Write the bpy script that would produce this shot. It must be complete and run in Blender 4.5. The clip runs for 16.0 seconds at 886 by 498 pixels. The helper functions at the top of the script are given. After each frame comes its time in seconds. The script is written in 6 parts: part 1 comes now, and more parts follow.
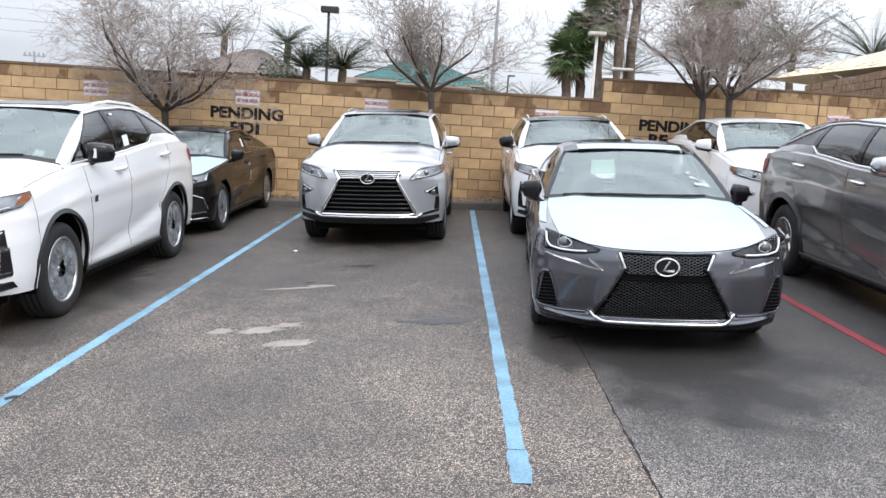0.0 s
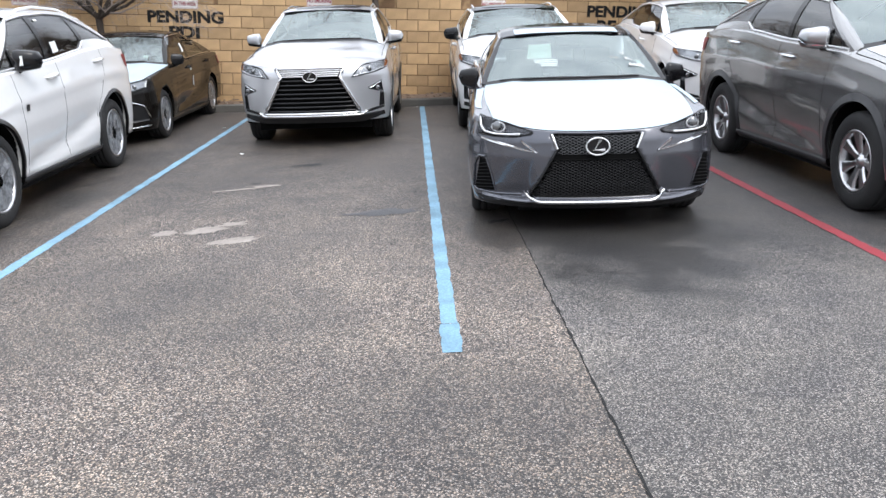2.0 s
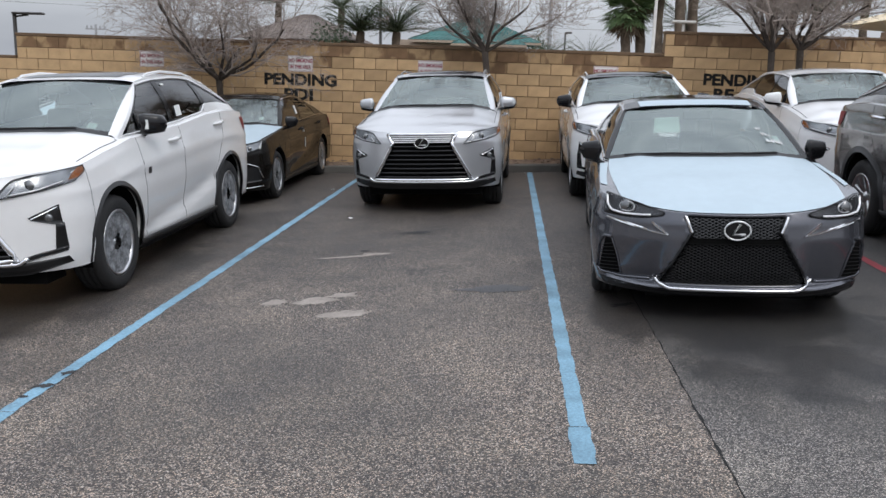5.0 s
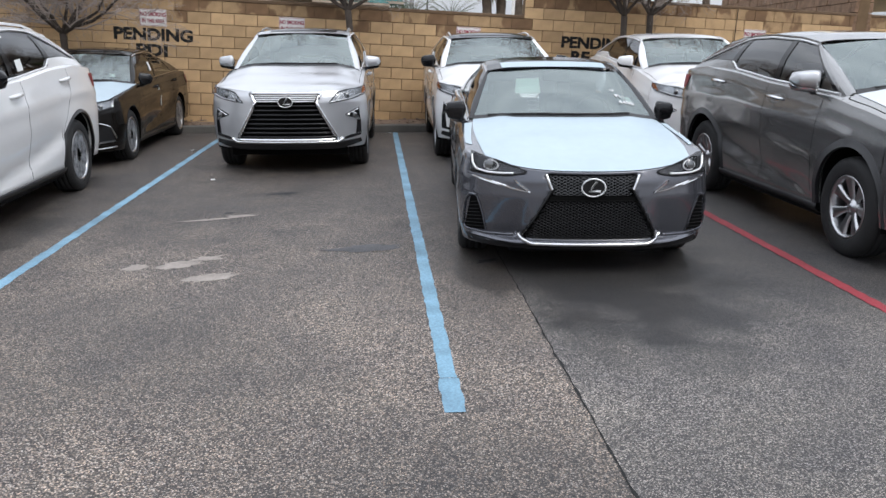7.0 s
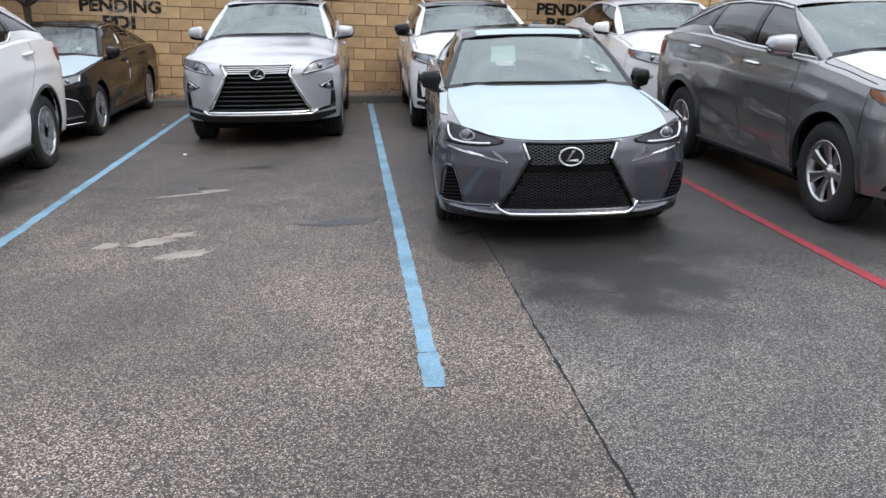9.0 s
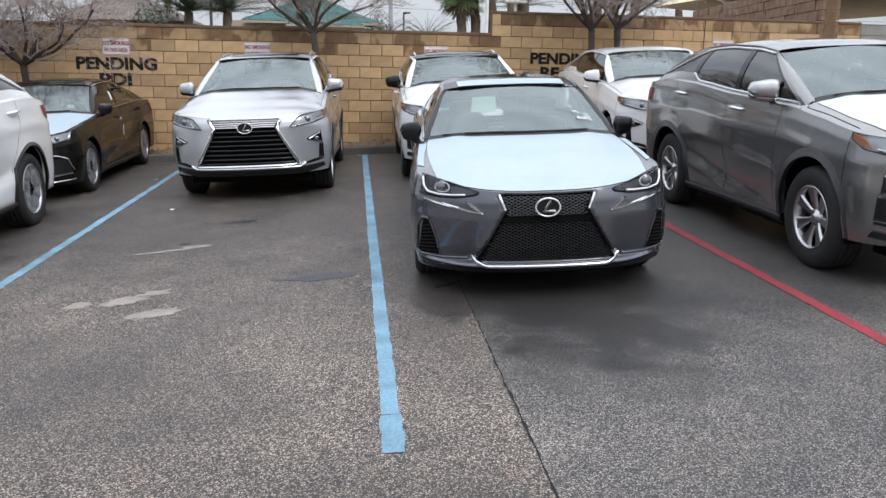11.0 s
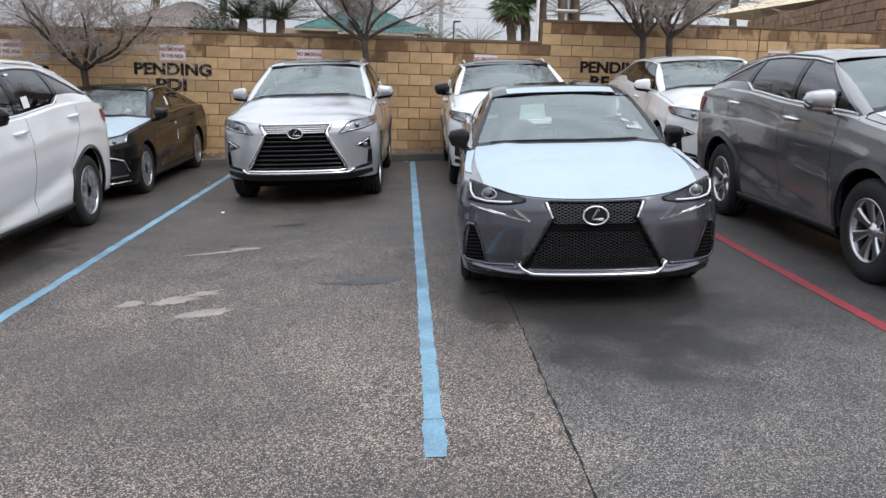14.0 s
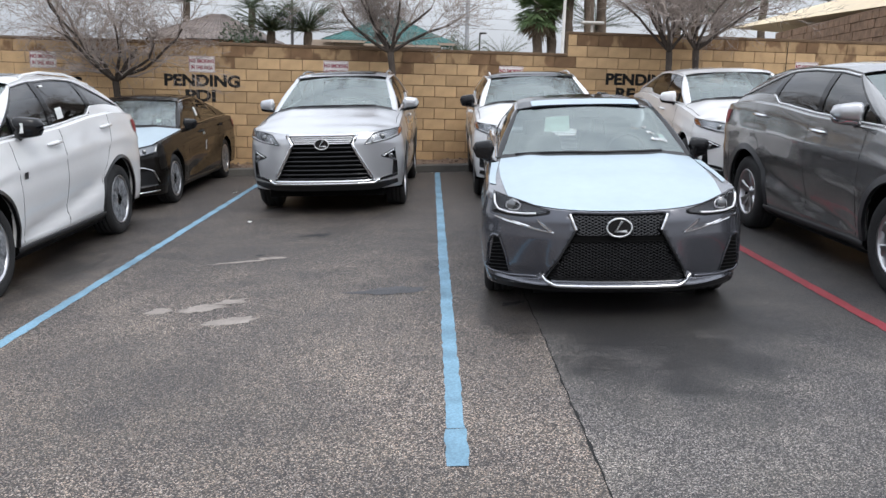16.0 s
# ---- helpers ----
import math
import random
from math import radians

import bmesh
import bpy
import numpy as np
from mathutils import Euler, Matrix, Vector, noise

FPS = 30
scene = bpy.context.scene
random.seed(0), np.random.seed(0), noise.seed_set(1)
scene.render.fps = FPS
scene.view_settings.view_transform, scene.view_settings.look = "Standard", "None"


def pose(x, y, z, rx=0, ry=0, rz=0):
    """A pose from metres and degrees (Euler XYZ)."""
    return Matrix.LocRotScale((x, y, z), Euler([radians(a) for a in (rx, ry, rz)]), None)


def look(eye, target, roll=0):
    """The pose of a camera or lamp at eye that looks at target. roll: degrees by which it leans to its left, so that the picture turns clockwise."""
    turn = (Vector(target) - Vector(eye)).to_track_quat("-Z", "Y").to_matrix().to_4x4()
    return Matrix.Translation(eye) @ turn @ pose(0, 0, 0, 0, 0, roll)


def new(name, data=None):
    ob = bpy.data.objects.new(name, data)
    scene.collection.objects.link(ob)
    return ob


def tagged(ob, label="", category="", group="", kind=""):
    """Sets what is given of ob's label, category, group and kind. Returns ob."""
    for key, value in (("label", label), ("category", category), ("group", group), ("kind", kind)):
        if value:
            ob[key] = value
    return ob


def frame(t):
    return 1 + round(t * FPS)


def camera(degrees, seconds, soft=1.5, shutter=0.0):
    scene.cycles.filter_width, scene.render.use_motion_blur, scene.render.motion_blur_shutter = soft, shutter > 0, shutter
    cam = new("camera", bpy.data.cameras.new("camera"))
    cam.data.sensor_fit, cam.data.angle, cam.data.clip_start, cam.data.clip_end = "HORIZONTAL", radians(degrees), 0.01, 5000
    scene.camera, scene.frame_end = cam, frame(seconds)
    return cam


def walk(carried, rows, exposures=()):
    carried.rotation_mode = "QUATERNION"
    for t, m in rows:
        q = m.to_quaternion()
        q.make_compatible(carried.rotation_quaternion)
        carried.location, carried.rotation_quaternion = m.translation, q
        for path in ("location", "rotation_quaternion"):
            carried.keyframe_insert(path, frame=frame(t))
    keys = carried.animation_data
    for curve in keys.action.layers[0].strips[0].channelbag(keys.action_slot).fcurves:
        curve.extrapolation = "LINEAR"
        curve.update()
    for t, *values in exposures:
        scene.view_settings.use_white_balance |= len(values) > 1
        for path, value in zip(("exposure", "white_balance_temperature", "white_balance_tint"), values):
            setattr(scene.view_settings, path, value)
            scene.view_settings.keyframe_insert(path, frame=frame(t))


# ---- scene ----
cam = camera(56.88, 16.0)
# The lot falls sideways by 2.75 degrees: LOT turns the lot's own plane into the level world.
LOT = pose(0, 0, 0, 0, -2.75, 0)
# seconds, place on the lot (x, y, height), yaw, pitch, roll
ROWS = [
    (0.0, -0.329, -3.449, 1.614, 0.82, -9.14, -0.79),
    (0.5, -0.197, -3.533, 1.569, -3.09, -11.79, 0.24),
    (1.0, -0.140, -3.571, 1.547, -4.32, -13.87, -0.03),
    (1.5, -0.147, -3.594, 1.567, -3.41, -15.00, 0.67),
    (2.0, -0.137, -3.582, 1.539, -2.17, -15.98, 1.65),
    (2.5, -0.138, -3.578, 1.546, -0.08, -17.95, 1.97),
    (3.0, -0.217, -3.463, 1.541, 1.77, -20.71, 1.93),
    (3.5, -0.329, -3.331, 1.544, 1.49, -23.14, 1.29),
    (4.0, -0.346, -3.270, 1.546, 3.76, -23.44, 0.44),
    (4.5, -0.329, -3.219, 1.588, 7.34, -16.75, 0.41),
    (5.0, -0.316, -3.246, 1.611, 4.67, -11.76, 0.90),
    (5.2, -0.339, -3.298, 1.621, 2.17, -12.23, 0.69),
    (7.3, -0.328, -3.309, 1.610, -4.66, -14.84, -0.16),
    (7.5, -0.328, -3.305, 1.607, -4.59, -15.08, -0.16),
    (8.0, -0.322, -3.302, 1.604, -4.40, -15.85, 0.00),
    (8.5, -0.341, -3.299, 1.612, -5.13, -16.67, 0.17),
    (9.0, -0.314, -3.248, 1.609, -6.36, -16.63, 0.50),
    (9.2, -0.270, -3.218, 1.614, -6.44, -16.36, 0.64),
    (11.3, -0.070, -3.134, 1.611, -5.83, -12.57, 1.79),
    (11.5, -0.065, -3.129, 1.607, -5.45, -12.03, 1.75),
    (12.0, -0.061, -3.158, 1.607, -4.06, -11.26, 1.43),
    (12.5, -0.068, -3.159, 1.603, -2.98, -11.22, 1.20),
    (13.0, -0.065, -3.153, 1.599, -2.89, -11.77, 1.27),
    (13.5, -0.073, -3.140, 1.596, -2.97, -12.34, 1.24),
    (14.0, -0.082, -3.148, 1.599, -2.61, -12.63, 1.18),
    (14.5, -0.079, -3.162, 1.602, -1.94, -12.52, 1.14),
    (15.0, -0.076, -3.161, 1.602, -1.37, -12.43, 1.24),
    (15.5, -0.074, -3.163, 1.597, -1.00, -12.24, 1.28),
    (16.0, -0.080, -3.186, 1.607, -0.85, -11.84, 1.09),
]
EXPOSURES = [(0.0, 0.27), (0.5, 0.45), (1.0, 0.55), (1.5, 0.6), (2.0, 0.4), (2.5, 0.0), (3.0, -0.02), (3.5, 0.12), (4.0, 0.18), (4.5, 0.18), (5.0, -0.4), (7.5, -0.08), (9.0, -0.05), (11.5, -0.12), (13.0, -0.18), (16.0, -0.11)]
walk(cam, [(t, LOT @ pose(x, y, z, 90 + pitch, roll, yaw)) for t, x, y, z, yaw, pitch, roll in ROWS], EXPOSURES)

# ---- light: an overcast sky and a very soft sun ----
world = bpy.data.worlds.new("overcast")
scene.world = world
world.use_nodes = True
wn, wl = world.node_tree.nodes, world.node_tree.links
wn.clear()
sky = wn.new("ShaderNodeTexSky")
sky.sky_type, sky.sun_disc = "NISHITA", False
sky.sun_elevation, sky.sun_rotation = radians(48), radians(150)
sky.dust_density, sky.air_density = 3.0, 1.0
w_co = wn.new("ShaderNodeTexCoord")
w_map = wn.new("ShaderNodeMapping")
w_map.inputs["Scale"].default_value = (1.0, 1.0, 4.5)
w_noise = wn.new("ShaderNodeTexNoise")
w_noise.inputs["Scale"].default_value, w_noise.inputs["Detail"].default_value = 1.6, 5.0
w_ramp = wn.new("ShaderNodeValToRGB")
w_ramp.color_ramp.elements[0].position, w_ramp.color_ramp.elements[0].color = 0.33, (4.2, 4.52, 5.2, 1)
w_ramp.color_ramp.elements[1].position, w_ramp.color_ramp.elements[1].color = 0.62, (6.9, 7.25, 7.9, 1)
w_mix = wn.new("ShaderNodeMix")
w_mix.data_type = "RGBA"
w_mix.inputs[0].default_value = 0.9
w_bg = wn.new("ShaderNodeBackground")
w_bg.inputs[1].default_value = 0.115
w_out = wn.new("ShaderNodeOutputWorld")
wl.new(w_co.outputs["Generated"], w_map.inputs[0])
wl.new(w_map.outputs[0], w_noise.inputs["Vector"])
wl.new(w_noise.outputs[0], w_ramp.inputs[0])
wl.new(sky.outputs[0], w_mix.inputs[6])
wl.new(w_ramp.outputs[0], w_mix.inputs[7])
# an overcast sky is about three times as bright overhead as at the horizon
w_sep = wn.new("ShaderNodeSeparateXYZ")
w_up = wn.new("ShaderNodeMapRange")
w_up.inputs["From Min"].default_value, w_up.inputs["From Max"].default_value = 0.05, 1.0
w_up.inputs["To Min"].default_value, w_up.inputs["To Max"].default_value = 1.0, 3.0
w_scale = wn.new("ShaderNodeVectorMath")
w_scale.operation = "SCALE"
wl.new(w_co.outputs["Generated"], w_sep.inputs[0])
wl.new(w_sep.outputs[2], w_up.inputs[0])
wl.new(w_mix.outputs[2], w_scale.inputs[0])
wl.new(w_up.outputs[0], w_scale.inputs["Scale"])
wl.new(w_scale.outputs[0], w_bg.inputs[0])
wl.new(w_bg.outputs[0], w_out.inputs[0])
sun = new("sun", bpy.data.lights.new("sun", "SUN"))
sun.data.energy, sun.data.angle, sun.data.color = 1.0, radians(25), (1.0, 0.985, 0.96)
sun.matrix_world = look((10, -17, 22), (0, 0, 0))

# ---- materials ----
def material(name, colour, rough=0.6, metal=0.0, vary=0.12, scale=6.0, fine=60.0, bump=0.0, bump_scale=120.0, coat=0.0, spread=0.0, space="Object"):
    """A surface with colour variation at two scales, fine relief and, for pieces, a spread from piece to piece."""
    m = bpy.data.materials.new(name)
    m.use_nodes = True
    n, l = m.node_tree.nodes, m.node_tree.links
    b = n["Principled BSDF"]
    b.inputs["Roughness"].default_value, b.inputs["Metallic"].default_value = rough, metal
    if coat:
        b.inputs["Coat Weight"].default_value, b.inputs["Coat Roughness"].default_value = coat, 0.04
    co = n.new("ShaderNodeTexCoord")
    value = None
    for s, amount in ((scale, vary), (fine, vary * 0.7)):
        if amount <= 0:
            continue
        t = n.new("ShaderNodeTexNoise")
        t.inputs["Scale"].default_value, t.inputs["Detail"].default_value = s, 4.0
        l.new(co.outputs[space], t.inputs["Vector"])
        r = n.new("ShaderNodeMapRange")
        r.inputs["From Min"].default_value, r.inputs["From Max"].default_value = 0.3, 0.7
        r.inputs["To Min"].default_value, r.inputs["To Max"].default_value = 1 - amount, 1 + amount
        l.new(t.outputs[0], r.inputs[0])
        value = times(n, l, value, r.outputs[0])
    if spread:
        info = n.new("ShaderNodeObjectInfo")
        r = n.new("ShaderNodeMapRange")
        r.inputs["To Min"].default_value, r.inputs["To Max"].default_value = 1 - spread, 1 + spread
        l.new(info.outputs["Random"], r.inputs[0])
        value = times(n, l, value, r.outputs[0])
    if value:
        mix = n.new("ShaderNodeVectorMath")
        mix.operation = "SCALE"
        mix.inputs[0].default_value = colour
        l.new(value, mix.inputs["Scale"])
        l.new(mix.outputs[0], b.inputs["Base Color"])
    else:
        b.inputs["Base Color"].default_value = (*colour, 1)
    if bump:
        t = n.new("ShaderNodeTexNoise")
        t.inputs["Scale"].default_value, t.inputs["Detail"].default_value = bump_scale, 3.0
        l.new(co.outputs[space], t.inputs["Vector"])
        u = n.new("ShaderNodeBump")
        u.inputs["Strength"].default_value, u.inputs["Distance"].default_value = bump, 0.01
        l.new(t.outputs[0], u.inputs["Height"])
        l.new(u.outputs[0], b.inputs["Normal"])
    return m


def times(n, l, a, b):
    if a is None:
        return b
    m = n.new("ShaderNodeMath")
    m.operation = "MULTIPLY"
    l.new(a, m.inputs[0])
    l.new(b, m.inputs[1])
    return m.outputs[0]


def asphalt(name, dark, pale, stone_scale, wet, warm, back_dark, start, stop, shade_pools=()):
    """Worn asphalt: pale stones in a dark binder, damp patches that are darker and smoother, broad stains, and shade
    painted in around parked cars.
    """
    m = bpy.data.materials.new(name)
    m.use_nodes = True
    n, l = m.node_tree.nodes, m.node_tree.links
    b = n["Principled BSDF"]
    co = n.new("ShaderNodeTexCoord")

    def tex(kind, scale, detail=3.0):
        t = n.new(kind)
        t.inputs["Scale"].default_value = scale
        if kind == "ShaderNodeTexNoise":
            t.inputs["Detail"].default_value = detail
        l.new(co.outputs["Object"], t.inputs["Vector"])
        return t

    def rng(src, a, c, lo, hi):
        r = n.new("ShaderNodeMapRange")
        for k, v in zip(("From Min", "From Max", "To Min", "To Max"), (a, c, lo, hi)):
            r.inputs[k].default_value = v
        l.new(src, r.inputs[0])
        return r.outputs[0]

    def mix(f, a, c, mode="MIX"):
        x = n.new("ShaderNodeMix")
        x.data_type, x.blend_type = "RGBA", mode
        for k, v in ((0, f), (6, a), (7, c)):
            if isinstance(v, (int, float)):
                x.inputs[k].default_value = v
            elif isinstance(v, tuple):
                x.inputs[k].default_value = (*v, 1)
            else:
                l.new(v, x.inputs[k])
        return x.outputs[2]

    # towards the aisle the chippings lie open, further back the surface is darker
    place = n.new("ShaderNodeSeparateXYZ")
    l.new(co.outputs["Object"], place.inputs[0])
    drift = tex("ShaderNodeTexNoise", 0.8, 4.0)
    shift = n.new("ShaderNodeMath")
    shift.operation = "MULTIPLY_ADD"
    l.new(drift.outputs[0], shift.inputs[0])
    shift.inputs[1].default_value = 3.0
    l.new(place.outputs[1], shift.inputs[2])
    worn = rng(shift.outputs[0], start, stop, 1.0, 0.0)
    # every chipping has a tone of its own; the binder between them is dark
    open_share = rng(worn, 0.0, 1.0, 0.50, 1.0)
    vor = tex("ShaderNodeTexVoronoi", stone_scale)
    big = tex("ShaderNodeTexVoronoi", stone_scale * 0.72)
    pick, pick_big = n.new("ShaderNodeSeparateColor"), n.new("ShaderNodeSeparateColor")
    l.new(vor.outputs["Color"], pick.inputs[0])
    l.new(big.outputs["Color"], pick_big.inputs[0])
    tone = n.new("ShaderNodeMath")
    tone.operation = "POWER"
    l.new(pick.outputs[0], tone.inputs[0])
    tone.inputs[1].default_value = 2.1
    core = rng(vor.outputs["Distance"], 0.30, 0.72, 1.0, 0.12)
    small = times(n, l, times(n, l, tone.outputs[0], core), open_share)
    core_big = rng(big.outputs["Distance"], 0.24, 0.50, 1.0, 0.0)
    large = times(n, l, times(n, l, core_big, rng(pick_big.outputs[0], 0.80, 0.90, 0.0, 1.0)), open_share)
    tint = mix(pick.outputs[1], pale, tuple(p * w for p, w in zip(pale, warm)))
    tint_big = mix(pick_big.outputs[1], tuple(c * 1.12 for c in pale), tuple(p * w for p, w in zip(pale, warm)))
    col = mix(large, mix(small, tuple(c * 0.42 for c in dark), tint), tint_big)
    broad = tex("ShaderNodeTexNoise", 0.55, 5.0)
    mid = tex("ShaderNodeTexNoise", 2.3, 4.0)
    col = mix(1.0, col, mix(rng(mid.outputs[0], 0.3, 0.7, 0.0, 1.0), (0.72, 0.72, 0.75), (1.24, 1.21, 1.16)), "MULTIPLY")
    damp = rng(broad.outputs[0], 0.40, 0.60, 0.0, wet)
    darkening = rng(worn, 0.0, 1.0, back_dark, 0.0)
    for shade_pool in shade_pools:
        # shade by the parked cars, mixed with damp, painted in with an uneven rim
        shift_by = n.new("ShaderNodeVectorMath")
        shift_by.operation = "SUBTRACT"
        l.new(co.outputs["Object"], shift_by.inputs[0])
        shift_by.inputs[1].default_value = (shade_pool[0], shade_pool[1], 0)
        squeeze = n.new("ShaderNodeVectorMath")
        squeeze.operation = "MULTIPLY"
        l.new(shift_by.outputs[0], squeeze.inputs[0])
        squeeze.inputs[1].default_value = (1 / shade_pool[2], 1 / shade_pool[3], 0)
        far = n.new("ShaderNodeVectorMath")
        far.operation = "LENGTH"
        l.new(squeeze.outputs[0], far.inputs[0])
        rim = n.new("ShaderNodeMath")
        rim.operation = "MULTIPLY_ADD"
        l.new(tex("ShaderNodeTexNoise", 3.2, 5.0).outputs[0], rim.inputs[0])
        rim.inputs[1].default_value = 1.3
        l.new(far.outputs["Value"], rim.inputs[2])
        damp_shade = rng(rim.outputs[0], 1.3, 1.85, 1.0, 0.0)
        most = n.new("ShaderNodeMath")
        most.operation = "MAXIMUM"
        l.new(damp_shade, most.inputs[0])
        l.new(darkening, most.inputs[1])
        darkening = most.outputs[0]
    # damp also takes in the painted shade around the cars
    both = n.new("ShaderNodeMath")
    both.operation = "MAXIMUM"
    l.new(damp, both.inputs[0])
    l.new(darkening, both.inputs[1])
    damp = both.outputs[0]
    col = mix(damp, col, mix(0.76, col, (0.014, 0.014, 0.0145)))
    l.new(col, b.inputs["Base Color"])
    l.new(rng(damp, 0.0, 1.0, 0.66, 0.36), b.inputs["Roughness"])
    u = n.new("ShaderNodeBump")
    u.inputs["Strength"].default_value, u.inputs["Distance"].default_value = 0.6, 0.006
    l.new(rng(vor.outputs["Distance"], 0.0, 0.6, 1.0, 0.0), u.inputs["Height"])
    l.new(u.outputs[0], b.inputs["Normal"])
    return m


def glass(name, tint, gloss=(1.0, 1.0, 1.0), rough=0.01, ior=2.0):
    """Thin glass: tinted see-through with a Fresnel gloss."""
    m = bpy.data.materials.new(name)
    m.use_nodes = True
    n, l = m.node_tree.nodes, m.node_tree.links
    n.clear()
    out, mixer = n.new("ShaderNodeOutputMaterial"), n.new("ShaderNodeMixShader")
    t, g, f = n.new("ShaderNodeBsdfTransparent"), n.new("ShaderNodeBsdfGlossy"), n.new("ShaderNodeFresnel")
    t.inputs[0].default_value = (*tint, 1)
    g.inputs["Roughness"].default_value = rough
    g.inputs[0].default_value = (*gloss, 1)
    f.inputs[0].default_value = ior
    l.new(f.outputs[0], mixer.inputs[0])
    l.new(t.outputs[0], mixer.inputs[1])
    l.new(g.outputs[0], mixer.inputs[2])
    l.new(mixer.outputs[0], out.inputs[0])
    return m


# the ellipses paint shade under parked cars; beside the sedan also damp
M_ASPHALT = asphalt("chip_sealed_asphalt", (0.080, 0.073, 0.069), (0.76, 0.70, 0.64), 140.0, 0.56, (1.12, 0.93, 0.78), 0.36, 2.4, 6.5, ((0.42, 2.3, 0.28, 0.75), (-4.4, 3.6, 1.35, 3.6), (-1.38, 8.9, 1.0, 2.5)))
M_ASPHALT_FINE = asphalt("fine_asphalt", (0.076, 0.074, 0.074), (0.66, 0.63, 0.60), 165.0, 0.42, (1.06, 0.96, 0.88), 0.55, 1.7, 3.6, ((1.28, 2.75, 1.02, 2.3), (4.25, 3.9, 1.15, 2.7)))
M_BLUE = material("worn_blue_line_paint", (0.185, 0.335, 0.44), 0.6, vary=0.28, scale=3.0, fine=70, bump=0.5, bump_scale=90)
M_RED = material("worn_red_line_paint", (0.29, 0.036, 0.048), 0.55, vary=0.2, scale=3.0, fine=70, bump=0.5, bump_scale=90)
M_BLOCK = material("tan_concrete_block", (0.49, 0.33, 0.178), 0.9, vary=0.13, scale=4, fine=110, bump=0.5, bump_scale=160, spread=0.19)
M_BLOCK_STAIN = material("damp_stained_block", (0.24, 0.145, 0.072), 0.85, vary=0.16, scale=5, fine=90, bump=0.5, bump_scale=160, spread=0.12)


def drip_stain(m, clean, dark):
    """Damp runs that spread unevenly over a course of blocks."""
    n, l = m.node_tree.nodes, m.node_tree.links
    spot = n.new("ShaderNodeNewGeometry")
    squash = n.new("ShaderNodeMapping")
    squash.inputs["Scale"].default_value = (2.6, 2.6, 1.7)
    t = n.new("ShaderNodeTexNoise")
    t.inputs["Scale"].default_value, t.inputs["Detail"].default_value = 1.0, 3.0
    l.new(spot.outputs["Position"], squash.inputs[0])
    l.new(squash.outputs[0], t.inputs["Vector"])
    r = n.new("ShaderNodeMapRange")
    r.inputs["From Min"].default_value, r.inputs["From Max"].default_value = 0.46, 0.53
    l.new(t.outputs[0], r.inputs[0])
    x = n.new("ShaderNodeMix")
    x.data_type = "RGBA"
    x.inputs[6].default_value, x.inputs[7].default_value = (*clean, 1), (*dark, 1)
    l.new(r.outputs[0], x.inputs[0])
    scale = [q for q in n if q.bl_idname == "ShaderNodeVectorMath"][0]
    l.new(x.outputs[2], scale.inputs[0])


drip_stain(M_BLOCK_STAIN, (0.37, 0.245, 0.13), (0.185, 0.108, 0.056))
M_MORTAR = material("tan_mortar", (0.17, 0.11, 0.06), 0.95, vary=0.15, scale=5, fine=120)
M_CAP = material("dark_wall_cap", (0.15, 0.095, 0.055), 0.85, vary=0.2, scale=4, fine=70, bump=0.4)
M_CURB = material("grey_concrete_kerb", (0.115, 0.108, 0.097), 0.85, vary=0.2, scale=3, fine=60, bump=0.4)
M_SOIL = material("brown_gravel_soil", (0.20, 0.14, 0.10), 0.95, vary=0.3, scale=8, fine=90, bump=1.0, bump_scale=60)
M_PAINT_BLACK = material("black_stencil_paint", (0.008, 0.007, 0.0065), 0.9, vary=0.2, scale=9, fine=90)
M_SIGN = material("white_sign_plate", (0.72, 0.70, 0.68), 0.45, vary=0.05, scale=6, fine=40)
M_SIGN_RED = material("dull_red_sign_ink", (0.27, 0.025, 0.05), 0.5, vary=0.08)
M_DISTANT = material("dry_far_ground", (0.20, 0.17, 0.13), 0.95, vary=0.2, scale=0.05, fine=0.4)

# ---- helpers for building ----
def mesh_of(bm, name, mat=None, smooth=False):
    me = bpy.data.meshes.new(name)
    bm.normal_update()
    bm.to_mesh(me)
    bm.free()
    for x in (mat if isinstance(mat, (list, tuple)) else [mat] if mat else []):
        me.materials.append(x)
    if smooth:
        me.shade_smooth()
    return me


def part(name, bm, mat, parent, label="", smooth=False):
    ob = new(name, mesh_of(bm, name, mat, smooth))
    ob.parent = parent
    return tagged(ob, label)


def thing(name, label, category, m=None, group="", kind=""):
    ob = new(name)
    ob.empty_display_size = 0.2
    if m is not None:
        ob.matrix_world = m
    return tagged(ob, label, category, group, kind)


def whole(name, bm, mat, label, category, m=None, group="", kind="", smooth=False):
    ob = new(name, mesh_of(bm, name, mat, smooth))
    if m is not None:
        ob.matrix_world = m
    return tagged(ob, label, category, group, kind)


def box(bm, x0, x1, y0, y1, z0, z1, bevel=0.0):
    vs = [bm.verts.new((x, y, z)) for x in (x0, x1) for y in (y0, y1) for z in (z0, z1)]
    fs = [bm.faces.new([vs[i] for i in q]) for q in ((0, 1, 3, 2), (4, 6, 7, 5), (0, 4, 5, 1), (2, 3, 7, 6), (0, 2, 6, 4), (1, 5, 7, 3))]
    if bevel:
        edges = list({e for f in fs for e in f.edges})
        bmesh.ops.bevel(bm, geom=edges, offset=bevel, segments=1, profile=0.5, affect="EDGES")
    return bm


def boxed(*a, **k):
    return box(bmesh.new(), *a, **k)


